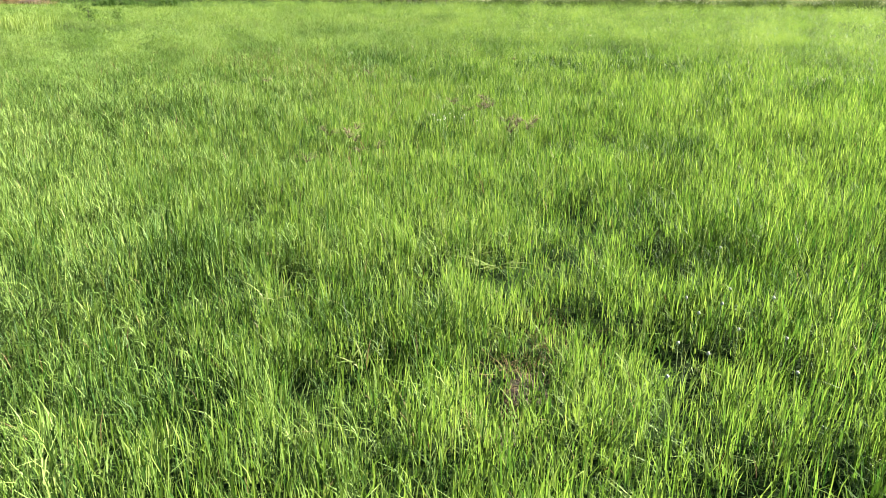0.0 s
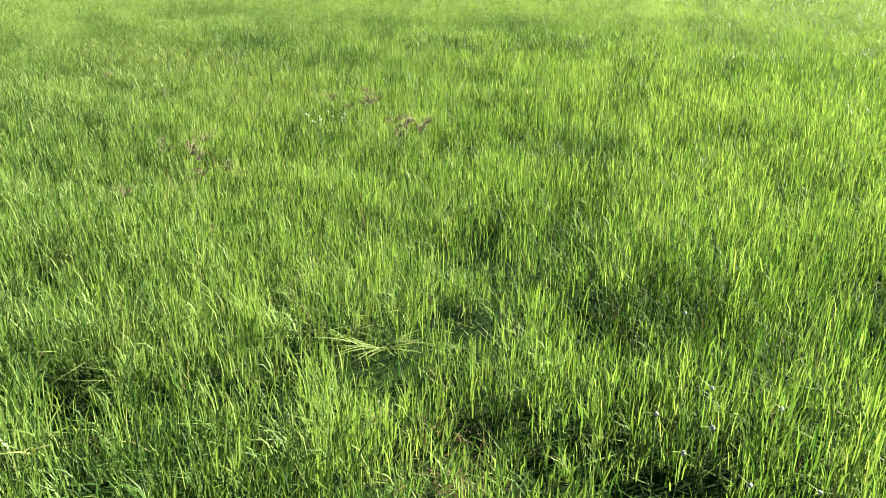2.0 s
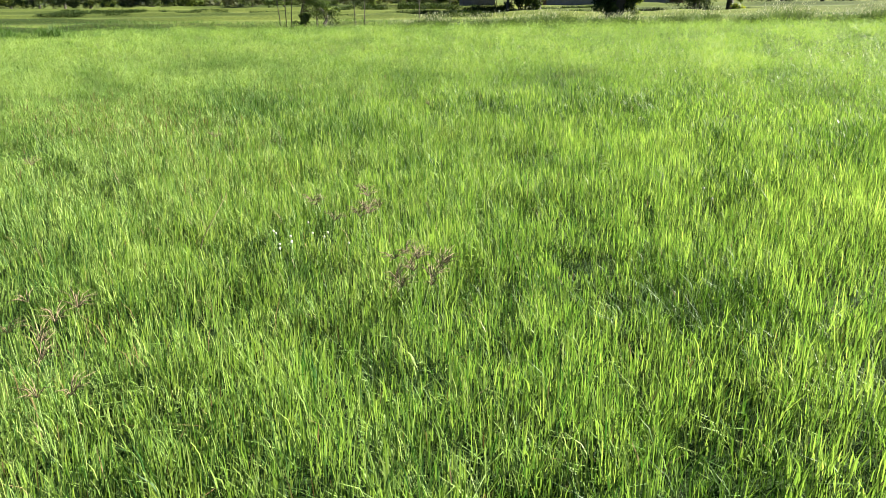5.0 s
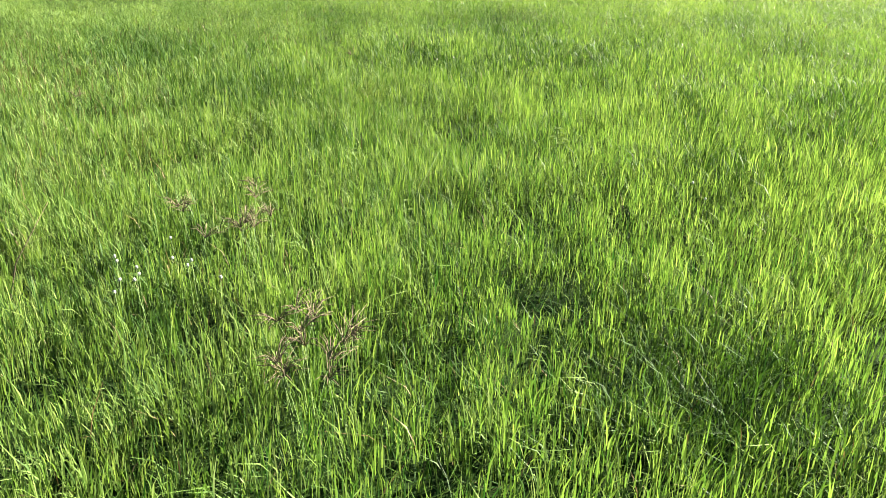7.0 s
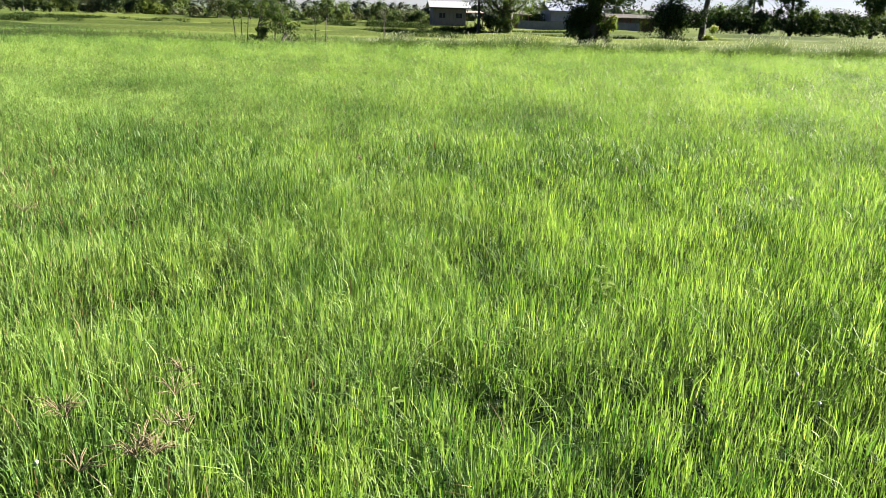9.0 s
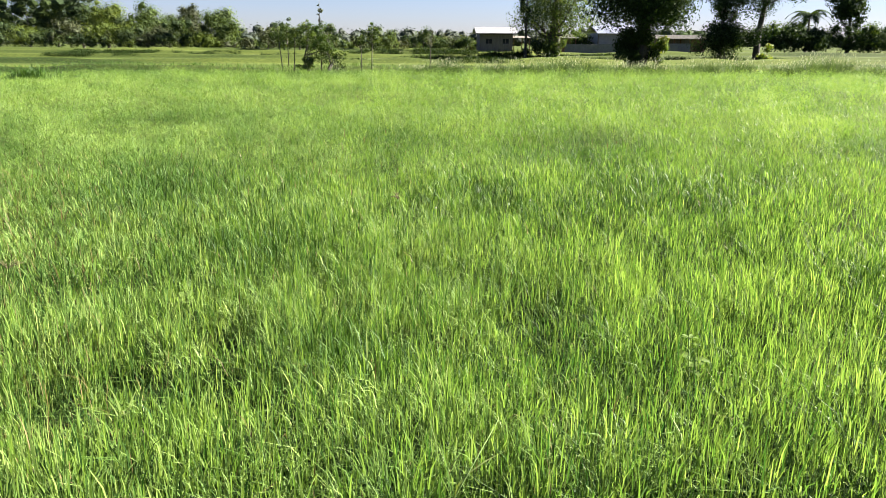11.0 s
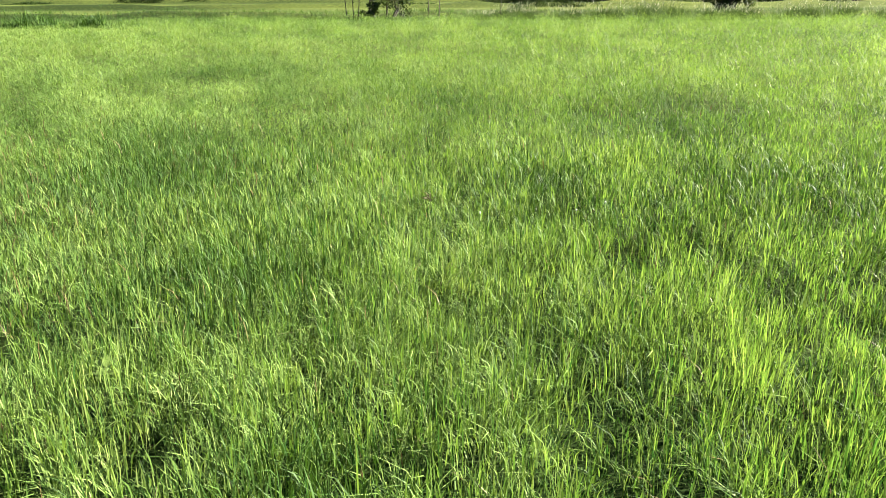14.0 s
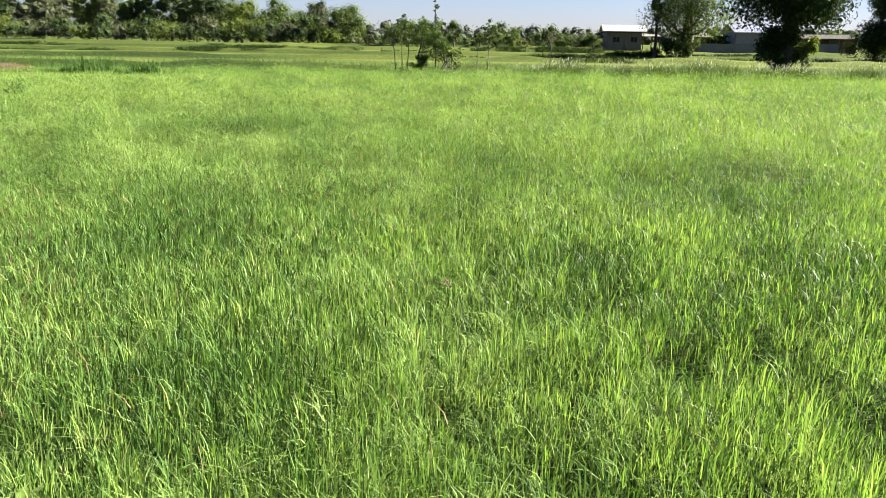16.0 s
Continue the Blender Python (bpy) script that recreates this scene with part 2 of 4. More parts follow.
BOX_F = np.array([[0, 3, 2, 1], [4, 5, 6, 7], [0, 1, 5, 4], [1, 2, 6, 5], [2, 3, 7, 6], [3, 0, 4, 7]])
BOX_V = np.array([[-1, -1, -1], [1, -1, -1], [1, 1, -1], [-1, 1, -1], [-1, -1, 1], [1, -1, 1], [1, 1, 1], [-1, 1, 1]]) / 2


def boxes(name, spec, mat):
    """One mesh of boxes given as (x0, x1, y0, y1, z0, z1)."""
    vs, fs = [], []
    for k, (x0, x1, y0, y1, z0, z1) in enumerate(spec):
        vs.append(BOX_V * (x1 - x0, y1 - y0, z1 - z0) + ((x0 + x1) / 2, (y0 + y1) / 2, (z0 + z1) / 2))
        fs.append(BOX_F + 8 * k)
    return mesh_from(name, np.concatenate(vs), np.concatenate(fs), mat)


def tube(points, radii, sides=7):
    """Corners and faces of a tapered, closed tube along the points."""
    points = [Vector(p) for p in points]
    vs, fs = [], []
    for k, p in enumerate(points):
        d = (points[min(k + 1, len(points) - 1)] - points[max(k - 1, 0)]).normalized()
        a = d.cross(Vector((0.31, 0.95, 0.02))).normalized()
        b = d.cross(a)
        for s in range(sides):
            w = 2 * math.pi * s / sides
            vs.append(p + (a * math.cos(w) + b * math.sin(w)) * radii[k])
    for k in range(len(points) - 1):
        for s in range(sides):
            n = (s + 1) % sides
            fs.append((k * sides + s, k * sides + n, (k + 1) * sides + n, (k + 1) * sides + s))
    top = len(vs)
    vs.append(points[-1])
    tris = [((len(points) - 1) * sides + s, (len(points) - 1) * sides + (s + 1) % sides, top) for s in range(sides)]
    return np.array([tuple(v) for v in vs]), [np.array(fs), np.array(tris)]


def tube_mesh(name, points, radii, mat, sides=7):
    v, f = tube(points, radii, sides)
    return mesh_from(name, v, f, mat, tone=np.full(len(v), 0.5), smooth=True)


def vnoise(x, y, scale, seed):
    """Smooth value noise, 0 to 1, over a plan."""
    table = np.random.default_rng(seed).random((128, 128))
    u, v = np.asarray(x) / scale + 1000.0, np.asarray(y) / scale + 1000.0
    i, j = np.floor(u).astype(int), np.floor(v).astype(int)
    fu, fv = u - i, v - j
    fu, fv = fu * fu * (3 - 2 * fu), fv * fv * (3 - 2 * fv)
    i0, i1, j0, j1 = i % 128, (i + 1) % 128, j % 128, (j + 1) % 128
    return (table[i0, j0] * (1 - fu) + table[i1, j0] * fu) * (1 - fv) + (table[i0, j1] * (1 - fu) + table[i1, j1] * fu) * fv


def fbm(x, y, scale, seed):
    return 0.55 * vnoise(x, y, scale, seed) + 0.3 * vnoise(x, y, scale * 0.47, seed + 1) + 0.15 * vnoise(x, y, scale * 0.21, seed + 2)


# ---- ground ----
def bank(y, line, high, wide):
    return high * np.exp(-(((y - line) / wide) ** 2))


def ground_height(x, y):
    x, y = np.asarray(x, float), np.asarray(y, float)
    z = 0.05 * (fbm(x, y, 1.7, 3) - 0.5) * np.clip((60 - y) / 14, 0.15, 1) + 0.10 * (fbm(x, y, 9.0, 8) - 0.5)
    wob = 1.6 * (vnoise(x, y * 0, 11.0, 21) - 0.5)
    rough = 0.6 + 0.8 * vnoise(x, y, 2.5, 31)
    z += bank(y, 44.2 + wob, 0.30, 0.8) * rough
    z += bank(y, 61.0 + 0.06 * x + wob, 0.30, 0.5) * rough
    z += bank(y, 76.0 - 0.03 * x + wob, 0.34, 0.6) * rough
    z += bank(y, 97.0 - 0.02 * x + 2 * wob, 0.38, 0.8) * rough
    z += bank(y, 128.0 + 0.05 * x + 3 * wob, 0.40, 1.6) * rough
    return z


def grid_lines(*parts):
    return np.unique(np.round(np.concatenate([np.asarray(p, float) for p in parts]), 3))


gx = grid_lines(-np.geomspace(42, 2500, 26), np.linspace(-40, 50, 100), np.geomspace(52, 2500, 26))
gy = grid_lines([-1500, -700, -300, -120, -60, -30, -15], np.linspace(-8, 41, 60), np.linspace(41.4, 48, 18), np.linspace(48.4, 135, 200), np.geomspace(138, 3000, 26))
GX, GY = np.meshgrid(gx, gy)
GZ = ground_height(GX, GY)
nx, ny = len(gx), len(gy)
corner = np.arange(nx * ny).reshape(ny, nx)
quads = np.stack([corner[:-1, :-1], corner[:-1, 1:], corner[1:, 1:], corner[1:, :-1]], -1).reshape(-1, 4)
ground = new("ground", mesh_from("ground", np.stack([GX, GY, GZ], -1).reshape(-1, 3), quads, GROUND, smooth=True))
tagged(ground, "flat green paddy fields divided by low earth banks", "ground", kind="structure")


# ---- grass of the near field ----
def blades(name, x, y, z, h, azimuth, lean, width, tone, mat, segs=3, facing=None, rng=None):
    """Curved, tapering blades in one mesh: each rises from its root and bends over towards its azimuth."""
    n = len(x)
    facing = azimuth + math.pi / 2 if facing is None else facing
    dx, dy = np.cos(azimuth), np.sin(azimuth)
    wx, wy = np.cos(facing), np.sin(facing)
    rows, per = [], 2 * segs + 1
    for k in range(segs):
        s = k / segs
        out, up = lean * h * s * s, h * s * (1 - 0.30 * np.minimum(lean, 1.2) * s)
        w = width * (0.62 + 0.75 * s - 1.0 * s * s) * 0.5
        for side in (-1, 1):
            rows.append(np.stack([x + dx * out + wx * w * side, y + dy * out + wy * w * side, z + up], -1))
    out, up = lean * h, h * (1 - 0.30 * np.minimum(lean, 1.2))
    rows.append(np.stack([x + dx * out, y + dy * out, z + up], -1))
    verts = np.stack(rows, 1).reshape(-1, 3)
    first = (np.arange(n) * per)[:, None]
    four = [first + np.array([[2 * k, 2 * k + 1, 2 * k + 3, 2 * k + 2]]) for k in range(segs - 1)]
    tri = first + np.array([[2 * segs - 2, 2 * segs - 1, 2 * segs]])
    return mesh_from(name, verts, [*four, tri], mat, tone=np.repeat(tone, per), smooth=True)


def path_x(y):
    return 0.43 + (np.clip(y, 0.2, 8.3) - 0.2) * 0.17


def reach(x, y):
    """How far a spot of the field lies from where the walk passes it."""
    back = np.clip(y - 1.35, 0.2, 8.3)
    return np.hypot(x - path_x(back), y - back)


def seen_fan(x, y):
    """The stretch of field on both sides of the walk and ahead of it."""
    right = path_x(0) + 0.9 + np.clip(y - 0.4, 0, None) * 0.86
    left = path_x(0) - 0.75 - np.clip(y - 0.4, 0, None) * 0.60
    return (x < right) & (x > left) & (y > 0.9)


# patches of darker sedge: x, y, radius
SEDGE_SPOTS = [(4.3, 17.0, 0.9), (5.1, 13.4, 0.5), (7.5, 15.4, 0.8), (-0.8, 14.2, 0.7), (-2.2, 20.3, 1.1), (3.8, 13.0, 0.6),
               (2.2, 13.0, 0.55), (-0.5, 13.1, 0.8), (1.5, 17.4, 0.9), (4.0, 10.0, 0.35), (3.5, 8.5, 0.35), (4.6, 9.0, 0.3),
               (0.6, 11.1, 0.5), (1.3, 9.4, 0.3), (1.9, 3.9, 0.4), (2.35, 6.4, 0.4), (-0.8, 3.7, 0.3), (3.9, 15.1, 0.6), (5.2, 10.2, 0.35)]
# worn or thin spots where light falls to the floor: x, y, radius
THIN_SPOTS = [(0.77, 2.92, 0.17), (0.64, 2.52, 0.15), (1.36, 2.80, 0.20), (1.02, 3.30, 0.20), (1.10, 3.86, 0.12), (0.78, 3.70, 0.22), (1.07, 4.2, 0.16), (0.34, 4.25, 0.13), (1.2, 4.65, 0.14), (1.55, 3.75, 0.18),
              (0.88, 5.9, 0.13), (2.0, 7.25, 0.16), (2.18, 9.6, 0.16), (0.72, 9.7, 0.18), (0.28, 9.08, 0.2), (0.45, 9.33, 0.14),
              (1.6, 11.8, 0.18), (2.74, 11.5, 0.2), (3.43, 10.6, 0.2)]


def spots(x, y, table):
    best = np.zeros(len(x))
    for sx, sy, r in table:
        d = np.hypot(x - sx, (y - sy) * 0.8) / r
        best = np.maximum(best, np.exp(-d ** 2.5))
    return best


def sow(rng, density, fall, area):
    """Random roots in the fan, thinning with the distance from the walk."""
    x0, x1, y0, y1 = area
    n = int(density * (x1 - x0) * (y1 - y0))
    x, y = rng.uniform(x0, x1, n), rng.uniform(y0, y1, n)
    d = reach(x, y)
    keep = seen_fan(x, y) & (rng.random(n) < np.minimum(1, (2.6 / np.maximum(d, 2.6)) ** fall))
    return x[keep], y[keep], d[keep]


def low_corner(x, y):
    """1 where the field's far left corner is grown over with short grass only."""
    side = np.clip((-0.38 - (x - 1.8) / np.maximum(y - 8.3, 1.0)) / 0.08, 0, 1)
    deep = np.clip((y - 30.5 - 2.0 * (fbm(x, y * 0.5, 2.0, 131) - 0.5)) / 1.8, 0, 1)
    return side * deep


def meadow():
    """Tillers of several leaves each, fanning out of one root, in three kinds of grass."""
    rng = np.random.default_rng(11)
    xs, ys, ds = [], [], []
    for x0, x1, y0, y1, dense, fall in ((-3.5, 8, 0.9, 6, 430, 1.0), (-6, 12, 6, 12, 430, 1.0), (-11, 17, 12, 18, 430, 1.0), (-24, 34, 18, 40.8, 340, 0.93)):
        a = sow(rng, dense, fall, (x0, x1, y0, y1))
        xs.append(a[0]), ys.append(a[1]), ds.append(a[2])
    x, y, d = np.concatenate(xs), np.concatenate(ys), np.concatenate(ds)
    z = ground_height(x, y) - 0.01
    thin, dark = spots(x, y, THIN_SPOTS), spots(x, y, SEDGE_SPOTS)
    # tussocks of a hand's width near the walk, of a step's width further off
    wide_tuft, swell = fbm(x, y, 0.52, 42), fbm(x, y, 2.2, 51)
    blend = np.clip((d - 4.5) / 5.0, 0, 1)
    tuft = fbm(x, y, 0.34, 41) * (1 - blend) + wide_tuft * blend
    keep = rng.random(len(x)) > 0.62 * thin + np.clip(0.475 - tuft, 0, 1) * (3.5 - 0.2 * blend)
    x, y, z, d, thin, dark, tuft, swell, blend = (v[keep] for v in (x, y, z, d, thin, dark, tuft, swell, blend))
    n = len(x)
    p_weed = 0.16 + 0.60 * np.clip((0.9 - x) / 3.0 + (swell - 0.5) * 2.2 + np.clip((y - 7.6) / 4, 0, 0.7) - np.clip((x - 2.4) / 4, 0, 0.5) * (y < 14), 0, 1) * np.clip(1.4 - d / 30, 0.4, 1)
    draw = rng.random(n)
    dark = np.maximum(dark, 0.6 * np.clip((0.40 - fbm(x, y, 0.6, 81)) * 8, 0, 1) * (d < 9))
    dark = np.maximum(dark, 0.7 * np.clip((0.41 - fbm(x, y * 1.3, 0.75, 91)) * 11, 0, 1) * (d > 6))
    kind = np.where(draw < 0.9 * dark, 2, np.where(draw < 0.9 * dark + (1 - dark) * p_weed, 1, 0))
    mottle = np.clip((0.45 - fbm(x, y, 0.95, 71)) * 7, 0, 1)
    high = (0.38 + 0.82 * tuft + 0.40 * swell + 1.3 * blend * (tuft - 0.5)) * (1 - 0.5 * thin) * (1 - 0.30 * mottle) * (1 + 0.22 * dark) * rng.normal(1, 0.13, n).clip(0.5, 1.6)
    high *= 1 - 0.62 * low_corner(x, y)
    # tone drops with tuft height: shade between tussocks is put into the colour
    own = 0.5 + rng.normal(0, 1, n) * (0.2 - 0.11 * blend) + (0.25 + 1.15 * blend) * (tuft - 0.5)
    flow = 8 * math.pi * fbm(x, y, 0.9, 111)          # each clump leans its own way
    made = []
    for k, (name, label, mat, h0, lean0, w0) in enumerate((
            ("rice_grass", "dense upright bright green rice grass covering the field", RICE, 0.33, 0.24, 0.0056),
            ("fine_weed_grass", "fine grey-green weedy grass leaning among the rice", WEED, 0.30, 0.85, 0.0053),
            ("dark_sedge", "dark green sedge in scattered patches of the field", SEDGE, 0.32, 0.5, 0.0057))):
        for d0, d1, segs, leaves in ((0, 3.1, 2, 11), (3.1, 6, 2, 10), (6, 14, 1, 15), (14, 999, 1, 8)):
            m = np.flatnonzero((kind == k) & (d >= d0) & (d < d1))
            arching = k == 1 and d0 < 6
            leaves += 4 * arching
            m = np.repeat(m, leaves)
            q = len(m)
            far = np.maximum(d[m], 2.6) / 2.6
            spread = 0.027 * far ** 0.7
            ox, oy = rng.normal(0, 1, q), rng.normal(0, 1, q)
            # leaves spring from the stems at several heights, a few rise from the root
            low = rng.random(q) < 0.13
            tall = h0 * high[m]
            joint = np.where(low, 0.0, rng.uniform(0.22, 0.80, q) * tall)
            h = np.where(low, tall * rng.uniform(0.6, 1.05, q), np.minimum(rng.uniform(0.065, 0.17, q) * (1 - 0.42 * np.clip((d[m] - 2.6) / 4, 0, 1)), tall * rng.uniform(0.9, 1.15, q) - joint)).clip(0.045, 0.5)
            if arching:
                joint, h = joint * 0.85, np.where(low, h, h * 1.05)
            lean = np.abs(rng.normal(lean0, lean0 * 0.7, q)).clip(0.03, 1.3) * np.clip(0.5 + d[m] / 6, 1, 2.6)
            combed = rng.random(q) < 0.22 + 0.2 * blend[m]
            az = np.where(combed, flow[m] + rng.normal(0, 0.55, q), np.arctan2(oy, ox) + rng.normal(0, 0.5, q))
            wide = w0 * far ** 0.42 * rng.uniform(0.6, 1.3, q) * (1.6 if d0 == 14 else 1.15 if d0 == 6 else 1.0)
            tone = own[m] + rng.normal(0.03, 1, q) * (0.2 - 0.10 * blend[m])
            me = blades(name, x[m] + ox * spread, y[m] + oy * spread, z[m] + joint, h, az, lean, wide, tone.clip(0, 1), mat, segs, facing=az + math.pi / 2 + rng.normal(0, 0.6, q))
            ob = new(name, me)
            tagged(ob, label, "grass", kind="stuff")
            made.append(ob)
    # a low tangle of short leaves close to the soil
    u = sow(rng, 700, 1.0, (-6, 11, 0.9, 15))
    ux, uy, ud = (v[u[2] < 8.5] for v in u)
    some = rng.random(len(ux)) > 0.75 * spots(ux, uy, THIN_SPOTS[:3])
    ux, uy, ud = ux[some], uy[some], ud[some]
    q = len(ux)
    az = rng.uniform(0, 2 * math.pi, q)
    # low tone darkens these leaves as the grass above would shade them
    me = blades("low_grass_leaf", ux, uy, ground_height(ux, uy) + rng.uniform(0, 0.06, q), rng.uniform(0.06, 0.14, q), az, np.abs(rng.normal(0.9, 0.5, q)), 0.010 * (np.maximum(ud, 2.6) / 2.6) ** 0.6 * rng.uniform(0.6, 1.3, q),
                rng.normal(0.18, 0.16, q).clip(0, 1), RICE, 1, facing=az + math.pi / 2 + rng.normal(0, 0.6, q))
    tagged(new("low_grass_leaf", me), "low tangle of short green leaves under the grass", "grass", kind="stuff")
    # the same field, more thinly sown, away from the walk
    ox, oy = rng.uniform(-24, 26, 420000), rng.uniform(-16, 32, 420000)
    aside = np.hypot(np.maximum(np.abs(ox - path_x(oy)) - 0.8 - np.clip(oy - 0.4, 0, None) * 0.72, 0), np.maximum(0.9 - oy, 0))
    out = ~seen_fan(ox, oy) & (rng.random(420000) < np.clip(1.1 * np.exp(-aside / 3.2), 0.22, 1))
    ox, oy, aside = ox[out], oy[out], aside[out]
    q = len(ox)
    az = rng.uniform(0, 2 * math.pi, q)
    # here too the shade of the hollows is put into the tone
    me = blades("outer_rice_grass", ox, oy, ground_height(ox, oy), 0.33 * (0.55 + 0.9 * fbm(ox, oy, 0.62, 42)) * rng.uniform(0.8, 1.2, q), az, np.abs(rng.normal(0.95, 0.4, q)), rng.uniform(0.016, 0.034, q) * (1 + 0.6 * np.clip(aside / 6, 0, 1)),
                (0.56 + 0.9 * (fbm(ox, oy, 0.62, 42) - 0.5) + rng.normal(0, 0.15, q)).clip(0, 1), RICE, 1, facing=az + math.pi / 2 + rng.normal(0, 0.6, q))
    tagged(new("outer_rice_grass", me), "bright green rice grass of the rest of the field", "grass", kind="stuff")
    # a haze of thin brownish seed stalks where the field runs to weed
    bx, by = rng.uniform(-4.5, 1.0, 26000), rng.uniform(4.5, 15.0, 26000)
    veil = np.maximum(spots(bx, by, ((-0.3, 6.0, 0.35), (-0.1, 9.3, 0.6), (-0.7, 10.6, 0.7), (-1.6, 12.0, 0.8), (-2.4, 13.2, 0.9), (0.75, 7.5, 0.22))), 0.06)
    some = (rng.random(26000) < veil * 0.4) & seen_fan(bx, by)
    bx, by = bx[some], by[some]
    q = len(bx)
    az = rng.uniform(0, 2 * math.pi, q)
    me = blades("seed_stalk", bx, by, ground_height(bx, by) + rng.uniform(0.14, 0.26, q), rng.uniform(0.07, 0.15, q), az, np.abs(rng.normal(0.5, 0.4, q)), 0.0034 * (np.maximum(reach(bx, by), 2.6) / 2.6) ** 0.5 * rng.uniform(0.6, 1.3, q), rng.uniform(0.2, 0.8, q), DRY, 2)
    tagged(new("seed_stalk", me), "thin brownish seed stalks among weedy grass", "grass", kind="stuff")
    # a few withered leaves among the green
    m = rng.choice(np.flatnonzero(d < 9), 5200, replace=False)
    q = len(m)
    az = rng.uniform(0, 2 * math.pi, q)
    joint = 0.33 * high[m] * rng.uniform(0.2, 0.7, q)
    me = blades("dry_grass_leaf", x[m], y[m], z[m] + joint, rng.uniform(0.05, 0.13, q), az, np.abs(rng.normal(0.8, 0.5, q)).clip(0.1, 2), 0.0045 * (np.maximum(d[m], 2.6) / 2.6) ** 0.5 * rng.uniform(0.6, 1.3, q), rng.uniform(0.2, 1, q), DRY, 2)
    tagged(new("dry_grass_leaf", me), "withered straw-coloured leaves among the green grass", "grass", kind="stuff")
    return made


meadow()


# ---- grass past the bank, banks and plumes ----
def strip_grass(name, label, mat, n, x_range, y_range, h, w, lean, seed, clump=0.0, tone=(0.5, 0.2), segs=2, slant=0.0, heap=False):
    rng = np.random.default_rng(seed)
    x, y = rng.uniform(*x_range, n), rng.uniform(*y_range, n)
    y += slant * (x - x_range[0])
    if clump:
        keep = fbm(x, y, clump, seed + 5) + rng.normal(0, 0.06, n) > 0.47
        x, y = x[keep], y[keep]
    q = len(x)
    high = h * (0.5 + fbm(x, y, 1.6, seed + 9)) * rng.uniform(0.6, 1.2, q)
    if heap:          # highest in the middle of the stretch
        high *= 0.35 + 0.85 * np.exp(-((2 * (x - sum(x_range) / 2) / (x_range[1] - x_range[0])) ** 2) * 1.6)
    az = rng.uniform(0, 2 * math.pi, q)
    me = blades(name, x, y, ground_height(x, y) - 0.02, high, az, np.abs(rng.normal(lean, lean * 0.6, q)).clip(0.03, 1.2), w * rng.uniform(0.6, 1.4, q),
                np.clip(rng.normal(*tone, q), 0, 1), mat, segs, facing=az + math.pi / 2 + rng.normal(0, 0.6, q))
    return tagged(new(name, me), label, "grass", kind="stuff")


def plume_bank():
    """Clumps of tall arching grass along the bank, each topped by drooping whitish plumes."""
    rng = np.random.default_rng(61)
    cx = np.concatenate([[2.25, 2.7, 3.0], rng.uniform(3.4, 40.0, 120)])
    cy = 41.5 + rng.uniform(0, 2.2, len(cx)) - 0.02 * cx
    size = rng.uniform(0.45, 0.95, len(cx)) * (0.75 + 0.5 * vnoise(cx, cx * 0, 2.2, 64))
    size[(cx > 9.0) & (cx < 11.6)] *= 1.2
    size[cx < 6.0] *= 0.62
    n = 210
    pick = np.repeat(np.arange(len(cx)), n)
    q = len(pick)
    a, r = rng.uniform(0, 2 * math.pi, q), np.sqrt(rng.random(q)) * 0.6 * size[pick]
    x, y = cx[pick] + np.cos(a) * r * 1.3, cy[pick] + np.sin(a) * r
    h = size[pick] * rng.uniform(0.55, 1.1, q)
    az = a + rng.normal(0, 0.5, q)
    me = blades("plume_grass", x, y, ground_height(x, y) - 0.03, h, az, np.abs(rng.normal(0.6, 0.3, q)), 0.018 * rng.uniform(0.6, 1.3, q), rng.normal(0.10, 0.14, q).clip(0, 0.5), PLUME, 2, facing=az + math.pi / 2 + rng.normal(0, 0.5, q))
    tagged(new("plume_grass", me), "tall dull green grass in arching clumps along the bank", "grass", kind="stuff")
    # plumes rise from the tops and hang over away from the wind
    pick = np.repeat(np.arange(len(cx)), 32)
    q = len(pick)
    a, r = rng.uniform(0, 2 * math.pi, q), np.sqrt(rng.random(q)) * 0.75 * size[pick]
    x, y = cx[pick] + np.cos(a) * r * 1.4, cy[pick] + np.sin(a) * r
    az = rng.normal(0.6, 0.7, q)
    me = blades("plume", x, y, ground_height(x, y) + size[pick] * rng.uniform(0.50, 0.98, q), rng.uniform(0.10, 0.20, q), az, rng.uniform(0.5, 1.3, q), 0.026 * rng.uniform(0.6, 1.3, q), rng.normal(0.85, 0.15, q).clip(0.5, 1), PLUME, 2, facing=az + math.pi / 2 + rng.normal(0, 0.5, q))
    tagged(new("plume", me), "drooping whitish seed plumes over the bank grass", "grass", kind="stuff")


plume_bank()
for k, (cx, cy, long, hh, many) in enumerate(((-15.9, 37.7, 1.5, 0.30, 2600), (-14.4, 37.4, 0.75, 0.66, 3400), (-13.1, 37.2, 1.0, 0.34, 2200), (-11.9, 36.9, 0.7, 0.66, 3400), (-10.5, 37.6, 0.8, 0.30, 700))):
    strip_grass("bank_weeds", "dark green clump of tall weeds on the low field bank", SEDGE, many // 3, (cx - 1.4 * long, cx + 1.4 * long), (cy - 0.6, cy + 0.7), hh * 0.85, 0.024, 0.8, 162 + k, clump=0.5, tone=(0.45, 0.3), slant=-0.1, heap=True)
